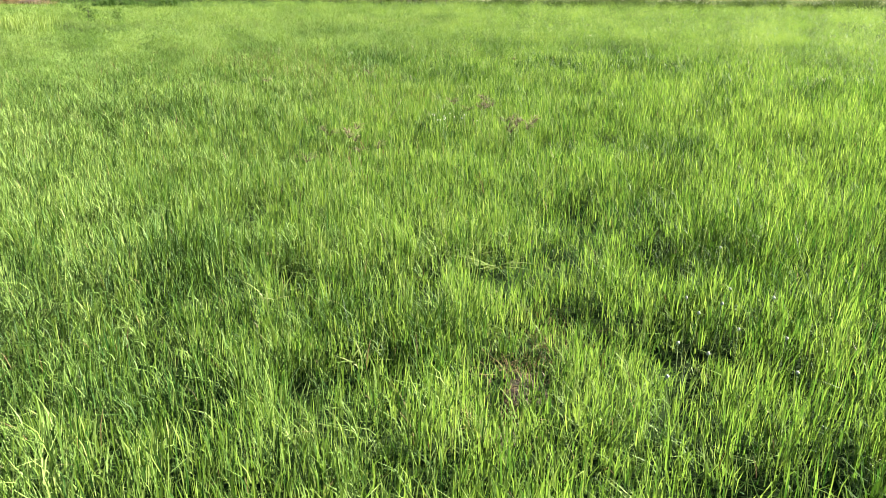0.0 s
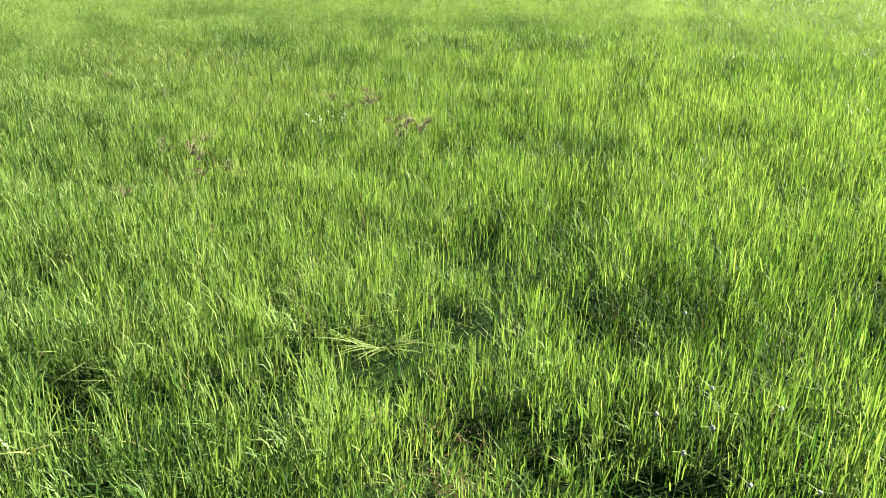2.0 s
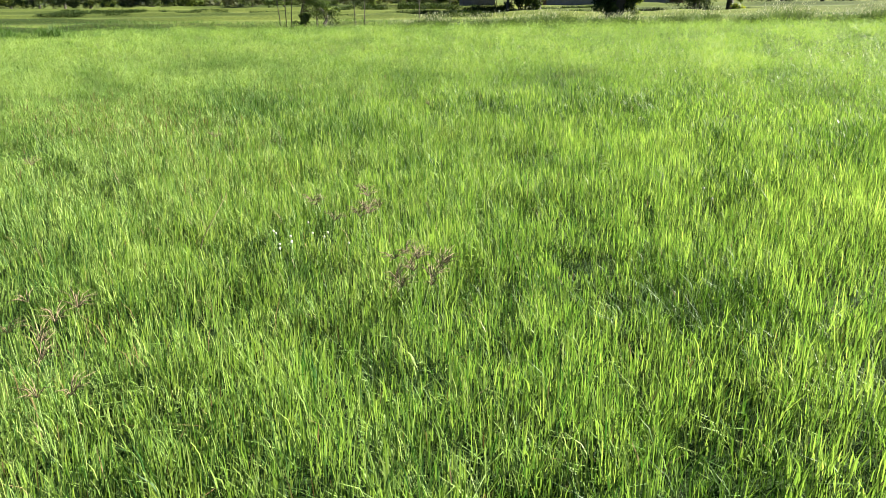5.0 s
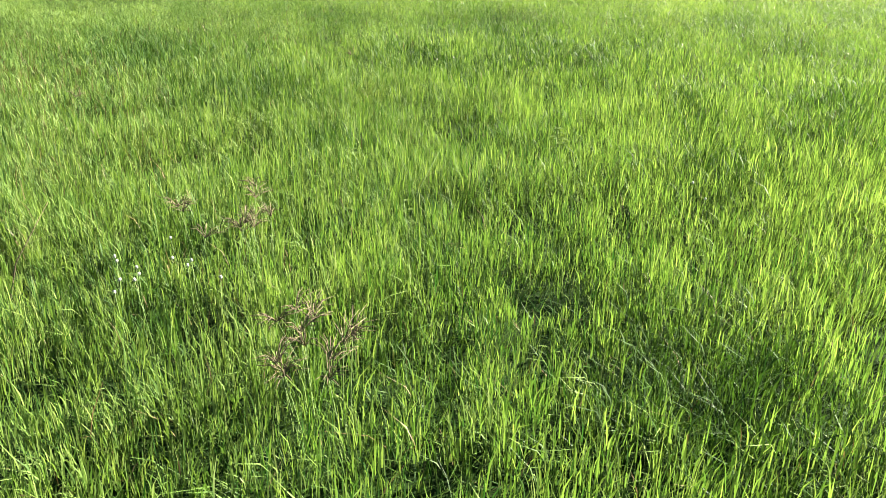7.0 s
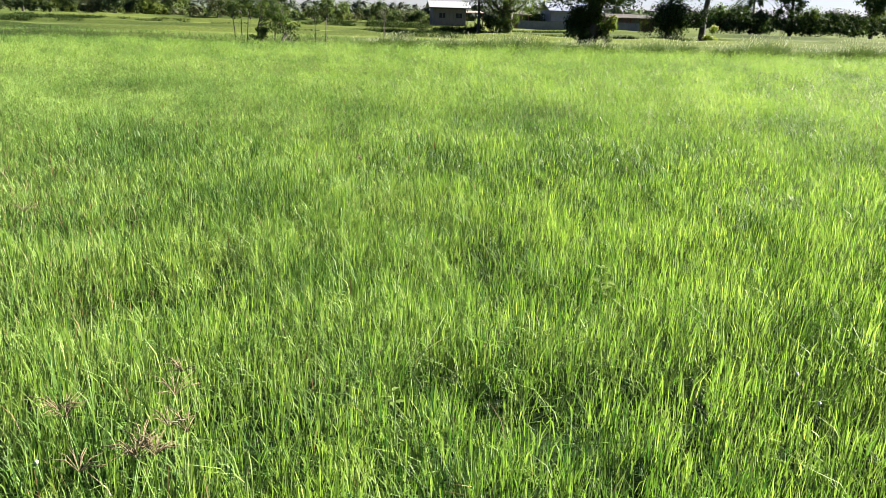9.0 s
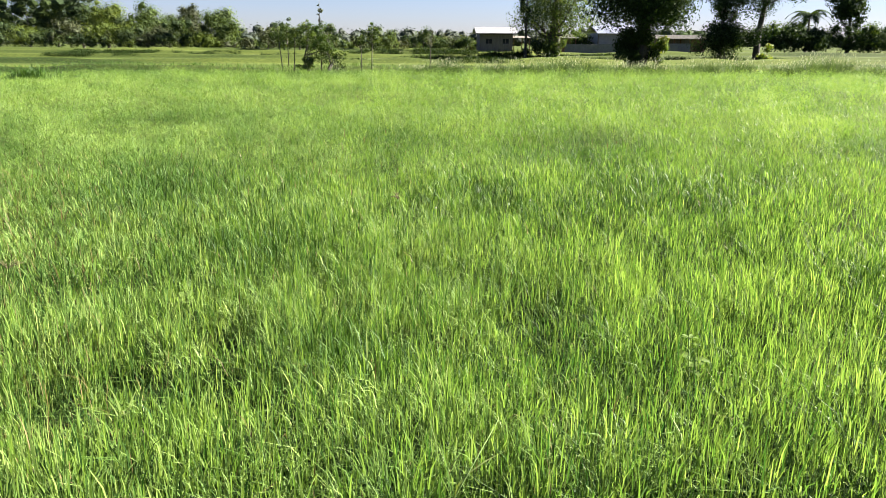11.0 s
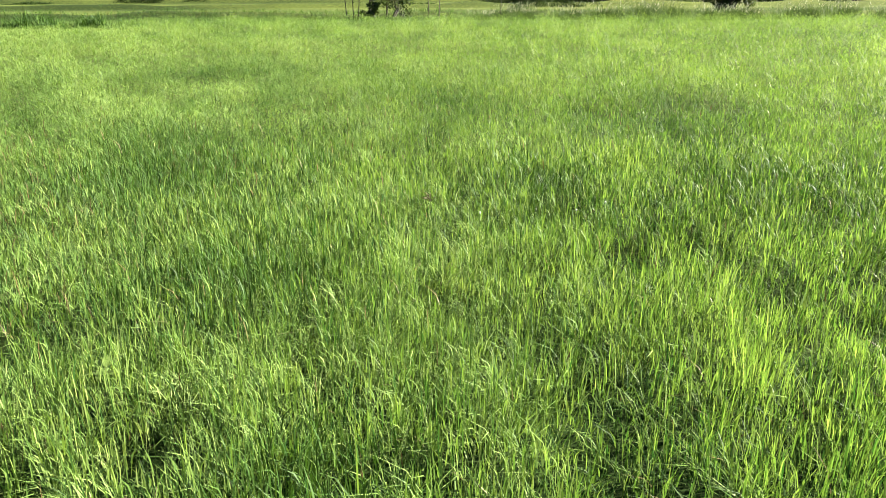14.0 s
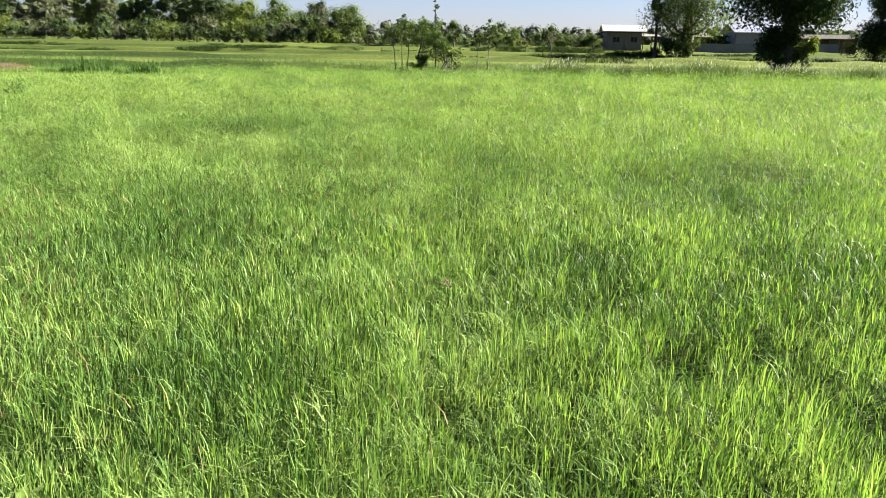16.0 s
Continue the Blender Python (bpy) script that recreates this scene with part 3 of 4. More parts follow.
# rows of darkened weeds draw the shadow bands of the banks
for k, (x0, x1, yy, hh) in enumerate(((-52, -36, 74.8, 0.34), (-37, -33, 75.4, 0.40), (-30, -17, 62.6, 0.30), (-29, -20, 76.6, 0.38), (-46, -38, 62.0, 0.26), (-36, -15, 96.6, 0.44), (-14, -5, 77.0, 0.36), (-9, 0, 61.6, 0.28),
                                       (1.5, 9, 74.4, 0.66), (8, 16, 76.2, 0.68), (-3, 14, 97.0, 0.6), (5, 11, 61.6, 0.40), (13.5, 21, 67.6, 0.58), (20, 36, 71.0, 0.62), (18, 30, 90.0, 0.6), (-66, -48, 97.6, 0.44))):
    strip_grass("ridge_shade_weeds", "rough weeds darkened as the shaded line of a distant field bank", SHADED_WEED, int(260 * (x1 - x0)), (x0, x1), (yy - 0.6, yy + 0.6), hh * 0.75, 0.05 + 0.0004 * yy, 0.9, 66 + k, clump=1.8, tone=(0.55, 0.3), segs=1, slant=0.02 * math.sin(2 * k), heap=True)
strip_grass("bank_grass", "rough green grass along the low field bank", SEDGE, 15000, (-30.0, 36.0), (41.6, 45.6), 0.30, 0.018, 0.9, 63, tone=(0.6, 0.25))
strip_grass("far_paddy_grass", "short green grass of the next field", RICE, 24000, (-46.0, 46.0), (45.0, 82.0), 0.10, 0.045, 1.1, 64, segs=1, tone=(0.25, 0.15))


# ---- trees ----
def core_lumps(centres, radii, rng, squash, core):
    """Bumpy inner masses of the clumps, where the leaves close up."""
    ring, rows = 7, 4
    vs, fs, grid = [], [], []
    for i in range(rows + 1):
        for k in range(ring):
            p, a = math.pi * i / rows, 2 * math.pi * (k + 0.5 * (i % 2)) / ring
            grid.append((math.sin(p) * math.cos(a), math.sin(p) * math.sin(a), math.cos(p)))
    grid = np.array(grid)
    face = np.array([(i * ring + k, (i + 1) * ring + k, (i + 1) * ring + (k + 1) % ring, i * ring + (k + 1) % ring) for i in range(rows) for k in range(ring)])
    for j, (c, r) in enumerate(zip(centres, radii)):
        vs.append(c + grid * (core * r * rng.uniform(0.7, 1.25, (len(grid), 1))) * (1, 1, squash))
        fs.append(face + j * len(grid))
    return np.concatenate(vs), np.concatenate(fs)


def leaf_cloud(name, centres, radii, n, size, mat, rng, squash=0.85, tone=(0.5, 0.28)):
    """Many small leaves in uneven clumps round the given centres, closed within where the crown is large."""
    centres, radii = np.asarray(centres, float), np.asarray(radii, float)
    pick = rng.choice(len(radii), n, p=radii ** 2 / (radii ** 2).sum())
    way = rng.normal(0, 1, (n, 3))
    way /= np.linalg.norm(way, axis=1, keepdims=True)
    pos = centres[pick] + way * (radii[pick] * rng.random(n) ** 0.4)[:, None] * (1, 1, squash)
    normal = way * (1.0 if size < 0.16 else 1.5) + rng.normal(0, 0.7 if size < 0.16 else 0.42, (n, 3)) + (0, 0, 0.5)
    normal /= np.linalg.norm(normal, axis=1, keepdims=True)
    side = np.cross(normal, rng.normal(0, 1, (n, 3)))
    side /= np.linalg.norm(side, axis=1, keepdims=True)
    up = np.cross(side, normal)
    long = (size * rng.uniform(0.6, 1.4, n))[:, None]
    fold = normal * long * 0.12
    verts = np.stack([pos - side * long * 0.5, pos + up * long * 0.27 + fold, pos + side * long * 0.5, pos - up * long * 0.27 + fold], 1).reshape(-1, 3)
    quads = (np.arange(n) * 4)[:, None] + np.array([[0, 1, 2, 3]])
    shade = np.clip(rng.normal(*tone, len(radii))[pick] + rng.normal(0, 0.14, n), 0, 1)
    tones = np.repeat(shade, 4)
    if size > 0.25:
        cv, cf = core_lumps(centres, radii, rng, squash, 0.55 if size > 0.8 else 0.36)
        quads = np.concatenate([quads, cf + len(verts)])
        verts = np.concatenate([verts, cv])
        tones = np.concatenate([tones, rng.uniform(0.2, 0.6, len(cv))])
    return mesh_from(name, verts, quads, mat, tone=tones)


def tree(name, label, x, y, height, spread, bole, mat, seed, leaves=1800, leaf=0.3, clumps=26, trunk=0.16, lean=(0, 0), bark=None, category="tree", group="", low=None, stems=1, squash=0.85, puff=1.0):
    """A trunk that forks into limbs under a crown of leafy clumps."""
    rng = np.random.default_rng(seed)
    ob = root(name, x, y, float(ground_height(x, y)) - 0.03, label, category, group)
    bark = bark or BARK
    low = bole * 0.75 if low is None else low
    mid, half = (height + low) / 2, (height - low) / 2
    centres, radii = [], []
    for _ in range(clumps):
        w = rng.normal(0, 1, 3)
        w /= np.linalg.norm(w)
        f = rng.random() ** 0.45 * 0.8
        taper = 1 - 0.25 * max(0, w[2])
        centres.append((lean[0] + w[0] * spread / 2 * f * taper, lean[1] + w[1] * spread / 2 * f * taper, mid + w[2] * half * f))
        radii.append(spread * rng.uniform(0.10, 0.23) * puff)
    for k in range(stems):
        off = (rng.normal(0, 0.12) * (stems > 1) * 2, rng.normal(0, 0.12) * (stems > 1) * 2)
        fork = Vector((lean[0] * 0.6 + off[0] * 1.6, lean[1] * 0.6 + off[1] * 1.6, max(bole, 0.4)))
        top = Vector((lean[0] + off[0], lean[1] + off[1], mid + half * 0.45))
        bend = rng.normal(0, trunk * 0.5, 2)
        pts = [(off[0], off[1], 0), (off[0] + fork.x * 0.4 + bend[0], fork.y * 0.4 + bend[1] + off[1], fork.z * 0.5), tuple(fork), tuple((fork + top) / 2 + Vector((bend[1], bend[0], 0))), tuple(top)]
        part("trunk", tube_mesh("trunk", pts, [trunk * 1.3, trunk, trunk * 0.85, trunk * 0.5, trunk * 0.15], bark), ob)
        for c in [centres[i] for i in rng.choice(len(centres), min(len(centres), 5), replace=False)]:
            c = Vector(c)
            part("limb", tube_mesh("limb", [tuple(fork), tuple((fork + c) / 2 + Vector((0, 0, -0.04 * height))), tuple(c)], [trunk * 0.5, trunk * 0.3, trunk * 0.08], bark, 5), ob)
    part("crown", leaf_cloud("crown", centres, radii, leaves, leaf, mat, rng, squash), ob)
    return ob


def shrub(name, label, x, y, height, spread, mat, seed, leaves=900, leaf=0.16, clumps=14, category="shrub", group=""):
    """Several stems from the ground under low leafy clumps."""
    rng = np.random.default_rng(seed)
    ob = root(name, x, y, float(ground_height(x, y)) - 0.03, label, category, group)
    centres = [(rng.normal(0, spread * 0.22), rng.normal(0, spread * 0.2), height * rng.uniform(0.18, 0.82)) for _ in range(clumps)]
    radii = [min(spread * rng.uniform(0.14, 0.24), c[2] + 0.1) for c in centres]
    for c in centres[:5]:
        part("stem", tube_mesh("stem", [(c[0] * 0.15, c[1] * 0.15, 0), (c[0] * 0.5, c[1] * 0.5, c[2] * 0.6), c], [0.015 * height ** 0.5, 0.011, 0.005], BARK, 5), ob)
    part("foliage", leaf_cloud("foliage", centres, radii, leaves, leaf, mat, rng), ob)
    return ob


# saplings on the bank at the field's end
for k, (sx, sy, sh, sl) in enumerate(((-3.40, 43.0, 2.40, -0.15), (-3.14, 43.3, 2.65, -0.02), (-2.88, 43.0, 2.40, 0.14), (0.22, 43.0, 1.95, 0.0), (0.70, 43.0, 2.50, 0.05), (3.42, 43.4, 2.25, 0.05))):
    tree("sapling", "slender sapling with a bare stem and a small leafy top", sx, sy, sh, (0.95, 0.9, 0.9, 0.5, 0.85, 0.6)[k], sh * 0.5, SAPLING if k < 5 else TREE_DUSTY, 100 + k,
         leaves=(700, 860, 700, 260, 760, 340)[k], leaf=0.068, clumps=24, trunk=0.02, lean=(sl, 0), bark=PALE_BARK, category="sapling", group="saplings on the bank", low=sh * (0.40, 0.36, 0.42, 0.5, 0.5, 0.45)[k], puff=0.6)
tree("young_tree", "bushy young tree with several thin stems", -1.70, 43.2, 2.55, 2.0, 0.8, TREE_GREEN, 120, leaves=4200, leaf=0.072, clumps=50, trunk=0.04, low=0.1, stems=3, bark=PALE_BARK, category="young tree", puff=0.6)
tree("young_tree", "thin leggy young tree beside a bushy one", -1.66, 43.5, 3.7, 0.5, 1.6, TREE_DUSTY, 121, leaves=260, leaf=0.07, clumps=14, trunk=0.03, low=1.8, bark=PALE_BARK, category="young tree", puff=0.6)
tree("young_tree", "leafy young tree with an open crown", -2.32, 44.0, 2.65, 0.8, 1.1, SAPLING, 122, leaves=800, leaf=0.07, clumps=20, trunk=0.025, low=1.0, category="young tree", puff=0.6)
shrub("low_shrub", "dark green low shrub under young trees", -2.25, 42.7, 0.95, 0.85, TREE_GREEN, 123, leaves=1000, leaf=0.08)
shrub("low_shrub", "yellow-green low shrub under young trees", -0.85, 43.0, 1.15, 1.3, SAPLING, 124, leaves=420, leaf=0.11)
shrub("low_shrub", "small yellow-green shrub on the bank", 4.15, 43.6, 0.7, 0.7, SAPLING, 125, leaves=240, leaf=0.1)

shrub("tall_weed", "dark leafy weed standing above the grass", -10.6, 25.3, 0.62, 0.6, SEDGE, 126, leaves=300, leaf=0.06, category="weed")
shrub("tall_weed", "small leafy weed standing above the grass", -9.9, 25.9, 0.5, 0.5, SEDGE, 127, leaves=200, leaf=0.06, category="weed")
strip_grass("tall_tussock", "yellow-green tussock of tall grass", RICE, 420, (-10.9, -9.6), (20.4, 21.4), 0.62, 0.014, 0.4, 128, tone=(0.8, 0.15))

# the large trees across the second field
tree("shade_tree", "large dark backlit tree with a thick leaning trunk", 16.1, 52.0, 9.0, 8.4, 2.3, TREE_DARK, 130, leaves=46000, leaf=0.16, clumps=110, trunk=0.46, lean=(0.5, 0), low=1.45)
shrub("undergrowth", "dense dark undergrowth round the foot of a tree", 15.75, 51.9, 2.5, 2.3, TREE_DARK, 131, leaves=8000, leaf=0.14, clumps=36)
shrub("sunlit_shrub", "sunlit yellow-green shrub at the foot of a tree", 17.1, 51.5, 2.0, 1.35, TREE_SUNLIT, 132, leaves=1500, leaf=0.15, clumps=18)
tree("field_tree", "tall leafy green tree standing on a field bank", 16.1, 76.0, 9.0, 8.2, 1.6, WOOD_GREEN, 133, leaves=18000, leaf=0.17, clumps=80, trunk=0.30, low=0.1, stems=2)
tree("slender_tree", "slim straight tree close beside a larger one", 13.5, 75.4, 7.5, 1.7, 2.6, TREE_DARK, 134, leaves=700, leaf=0.28, clumps=14, trunk=0.12, low=2.0)
shrub("undergrowth", "green bushes before the trunk of a field tree", 16.2, 74.9, 1.7, 1.6, WOOD_GREEN, 145, leaves=900, leaf=0.2)
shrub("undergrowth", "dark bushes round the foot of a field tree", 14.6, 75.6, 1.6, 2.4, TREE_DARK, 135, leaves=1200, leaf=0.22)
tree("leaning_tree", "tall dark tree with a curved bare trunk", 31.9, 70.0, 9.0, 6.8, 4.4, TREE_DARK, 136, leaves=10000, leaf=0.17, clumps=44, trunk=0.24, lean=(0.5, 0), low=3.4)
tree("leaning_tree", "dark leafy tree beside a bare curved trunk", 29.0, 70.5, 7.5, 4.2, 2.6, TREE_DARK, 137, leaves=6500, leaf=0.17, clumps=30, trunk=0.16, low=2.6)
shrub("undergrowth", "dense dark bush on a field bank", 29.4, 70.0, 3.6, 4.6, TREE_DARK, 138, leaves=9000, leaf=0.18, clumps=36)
shrub("sunlit_shrub", "small sunlit shrub beside a dark bush", 32.3, 69.2, 1.5, 1.5, TREE_SUNLIT, 139, leaves=420, leaf=0.2)
tree("roadside_tree", "tall green tree rising behind a hedge", 68.5, 118.0, 11.0, 7.4, 3.4, TREE_DARK, 140, leaves=3600, leaf=0.42, clumps=36, trunk=0.25, low=3.0)
tree("roadside_tree", "tall green tree rising behind a hedge", 84.0, 121.0, 10.0, 8.0, 3.0, TREE_GREEN, 141, leaves=2600, leaf=0.45, clumps=30, trunk=0.25, low=2.4)
for k in range(15):
    shrub("hedge_bush", "dense dark green bush in a long hedge", 56.5 + 3.3 * k + 0.7 * math.sin(5 * k), 117.0 + 1.2 * math.sin(3 * k), 4.2 + 0.9 * math.sin(2.3 * k), 6.4, (TREE_DARK, TREE_GREEN, TREE_DARK)[k % 3], 150 + k, leaves=2000, leaf=0.3, clumps=30, group="hedge past the fields")


def palm(x, y, height, seed):
    rng = np.random.default_rng(seed)
    ob = root("coconut_palm", x, y, float(ground_height(x, y)) - 0.03, "dark feathery palm with drooping fronds", "palm")
    part("trunk", tube_mesh("trunk", [(0, 0, 0), (0.15, 0, height * 0.4), (0.1, 0, height)], [0.24, 0.17, 0.14], PALE_BARK), ob)
    for k in range(17):
        a, rise, long = 2 * math.pi * k / 17 + rng.normal(0, 0.12), rng.uniform(0.0, 0.9), rng.uniform(3.0, 4.2)
        vs, fs = [], []
        for i in range(22):
            s = i / 21
            r, z = long * s * (1 - 0.15 * s), height + long * (rise * s - (0.55 + 0.5 * rise) * s * s)
            c = np.array([0.1 + math.cos(a) * r, math.sin(a) * r, z])
            w = 0.75 * math.sin(math.pi * min(1, 0.12 + 0.88 * s)) + 0.05
            vs.append(c)
            for side in (-1, 1):
                vs.append(c + np.array([-math.sin(a) * w * side + math.cos(a) * 0.3, math.cos(a) * w * side + math.sin(a) * 0.3, -0.5 * w]))
            if i:
                fs += [(3 * i - 3, 3 * i, 3 * i - 2), (3 * i - 3, 3 * i, 3 * i - 1)]
        part("frond", mesh_from("frond", np.array(vs), np.array(fs), TREE_DARK, tone=np.full(len(vs), rng.uniform(0.2, 0.8))), ob)
    return ob


palm(63.8, 121.0, 5.6, 170)
palm(47.0, 124.0, 2.6, 171)

# the wood along the left, nearer towards its right end: slope of sight, depth, height, spread
for k, (slope, deep, high, wide, tint) in enumerate((
        (-0.90, 176, 10, 9, 0), (-0.85, 184, 9, 9, 1), (-0.80, 175, 11, 9, 0), (-0.76, 182, 9, 8, 2), (-0.72, 176, 10, 10, 0), (-0.67, 182, 9.0, 10, 1), (-0.626, 176, 10, 9, 2), (-0.587, 182, 9.0, 9, 2), (-0.545, 174, 11, 8, 0), (-0.52, 172, 10.5, 6, 2),
        (-0.48, 166, 7.6, 9, 0), (-0.443, 164, 9.5, 8, 1), (-0.41, 160, 10.5, 9, 0), (-0.38, 156, 9.6, 8, 1), (-0.35, 152, 8.2, 7, 0), (-0.326, 150, 5.6, 5, 1), (-0.302, 145, 7.2, 5.5, 0),
        (-0.275, 150, 5.4, 5, 1), (-0.250, 138, 7.2, 4.6, 2), (-0.209, 132, 5.8, 6.6, 0))):
    tree("wood_tree", ("broad green tree at the edge of a wood", "dark green tree at the edge of a wood", "dusty grey-green tree at the edge of a wood")[tint],
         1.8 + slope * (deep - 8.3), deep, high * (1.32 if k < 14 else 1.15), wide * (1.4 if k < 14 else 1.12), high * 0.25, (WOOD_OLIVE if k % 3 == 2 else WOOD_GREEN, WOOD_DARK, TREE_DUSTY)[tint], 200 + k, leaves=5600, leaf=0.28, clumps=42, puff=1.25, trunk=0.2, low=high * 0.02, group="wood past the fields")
for k in range(26):
    slope = -0.92 + 0.0275 * k
    deep = 168 - 38 * (k / 25) ** 1.5
    shrub("wood_bush", "dense bush along the edge of a wood", 1.8 + slope * (deep - 8.3), deep, 3.9 + 1.4 * math.sin(3.7 * k), 7.6, (WOOD_DARK, WOOD_OLIVE, WOOD_DARK, TREE_DUSTY)[k % 4], 240 + k, leaves=2000, leaf=0.28, clumps=24, group="bushes along the wood")

# scattered growth in the middle distance
for k, (slope, deep, high, wide, mat, kind) in enumerate((
        (-0.155, 126, 3.4, 3.4, TREE_DUSTY, "dusty"), (-0.135, 120, 3.9, 3.8, WOOD_GREEN, "green"), (-0.115, 122, 3.6, 3.0, WOOD_GREEN, "green"), (-0.075, 118, 3.6, 2.4, WOOD_DARK, "dark green"),
        (-0.025, 120, 4.3, 4.2, WOOD_DARK, "dark green"), (-0.002, 122, 3.2, 2.6, WOOD_GREEN, "green"), (0.042, 124, 3.9, 3.4, WOOD_DARK, "dark green"), (0.062, 126, 2.6, 3.6, WOOD_DARK, "dark green"),
        (0.082, 128, 2.4, 4.0, TREE_DUSTY, "dusty"), (0.098, 124, 2.2, 3.2, WOOD_DARK, "dark green"), (0.24, 122, 3.6, 3.6, WOOD_DARK, "dark green"))):
    tree("scrub_tree", f"small {kind} tree in open scrub", 1.8 + slope * (deep - 8.3), deep, high * (1.1 if slope < -0.05 else 0.92), wide * 1.5, high * 0.3, mat, 300 + k, leaves=1200, leaf=0.26, clumps=16, trunk=0.09, low=0.2, group="scrub past the fields")


for k in range(22):
    slope, deep = -0.22 + 0.0165 * k, 131 + 3 * math.sin(2.1 * k)
    shrub("scrub_bush", "low dense bush in open scrub", 1.8 + slope * (deep - 8.3), deep, 1.7 + 0.6 * math.sin(3.1 * k), 4.6, (WOOD_DARK, WOOD_GREEN, TREE_DUSTY)[k % 3], 330 + k, leaves=520, leaf=0.3, clumps=14, group="scrub past the fields")


def far_woods():
    """Low woods along the horizon, too far to count."""
    rng = np.random.default_rng(77)
    centres, radii = [], []
    for ring, (deep, n, high) in enumerate(((290, 230, 7.2), (430, 240, 12.5))):
        for k in range(n):
            a = radians(-62 + 124 * k / n + rng.normal(0, 0.3))
            r = rng.uniform(2.4, 4.8) * (1 + 0.3 * ring)
            h = high * (0.55 + 0.6 * vnoise(k, 0, 5.0, 78 + ring)) * rng.uniform(0.7, 1.15)
            for lift in (0.25, 0.55):
                centres.append((deep * math.sin(a) / max(math.cos(a), 0.5) + rng.normal(0, 2), deep + rng.normal(0, 8), h * lift))
                radii.append(r * (1.25 - lift * 0.6))
    me = leaf_cloud("far_woods", centres, radii, 32000, 0.95, HAZY_GREEN, rng)
    return tagged(new("far_woods", me), "low hazy woods along the horizon", "woods", kind="stuff")


far_woods()


# ---- houses across the fields ----
def corrugated(name, x0, x1, y0, y1, z0, z1, mat, waves=40, depth=0.03, thick=0.03):
    """A sloping ridged sheet from the edge y0, z0 to the edge y1, z1."""
    xs = np.linspace(x0, x1, waves * 2 + 1)
    bump = np.where(np.arange(len(xs)) % 2 == 0, 0.0, depth)
    rows = [np.stack([xs, np.full_like(xs, y), z + bump + t], -1) for t in (0, -thick) for y, z in ((y0, z0), (y1, z1))]
    n = len(xs)
    i = np.arange(n - 1)
    quad = lambda a, b: np.stack([a * n + i, a * n + i + 1, b * n + i + 1, b * n + i], -1)
    return mesh_from(name, np.concatenate(rows), np.concatenate([quad(0, 1), quad(3, 2), quad(2, 0), quad(1, 3)]), mat)


def window(parent, x, z, w, h, y):
    win = part("window", boxes("window", [(x - w / 2 - 0.06, x - w / 2, y - 0.04, y + 0.08, z - h / 2 - 0.06, z + h / 2 + 0.06), (x + w / 2, x + w / 2 + 0.06, y - 0.04, y + 0.08, z - h / 2 - 0.06, z + h / 2 + 0.06),
                                          (x - w / 2, x + w / 2, y - 0.04, y + 0.08, z + h / 2, z + h / 2 + 0.06), (x - w / 2, x + w / 2, y - 0.06, y + 0.08, z - h / 2 - 0.06, z - h / 2), (x - 0.025, x + 0.025, y - 0.02, y + 0.06, z - h / 2, z + h / 2)], PLANK), parent, "dark open window in a board wall")
    # near-black sheets in the opening stand in for the unlit room behind
    part("interior_sheet", boxes("interior_sheet", [(x - w / 2 + 0.01, x - 0.03, y + 0.02, y + 0.03, z - h / 2 + 0.01, z + h / 2 - 0.01), (x + 0.03, x + w / 2 - 0.01, y + 0.02, y + 0.03, z - h / 2 + 0.01, z + h / 2 - 0.01)], DARK_INTERIOR), win)
    return win


def pierced_wall(name, x0, x1, y0, y1, z0, z1, holes, mat):
    """A thick wall along x with rectangular holes (x0, x1, z0, z1) that share one sill and head."""
    spec, at = [], x0
    for a, b, c, d in holes:
        spec += [(at, a, y0, y1, z0, z1), (a, b, y0, y1, z0, c), (a, b, y0, y1, d, z1)]
        at = b
    spec.append((at, x1, y0, y1, z0, z1))
    return boxes(name, spec, mat)


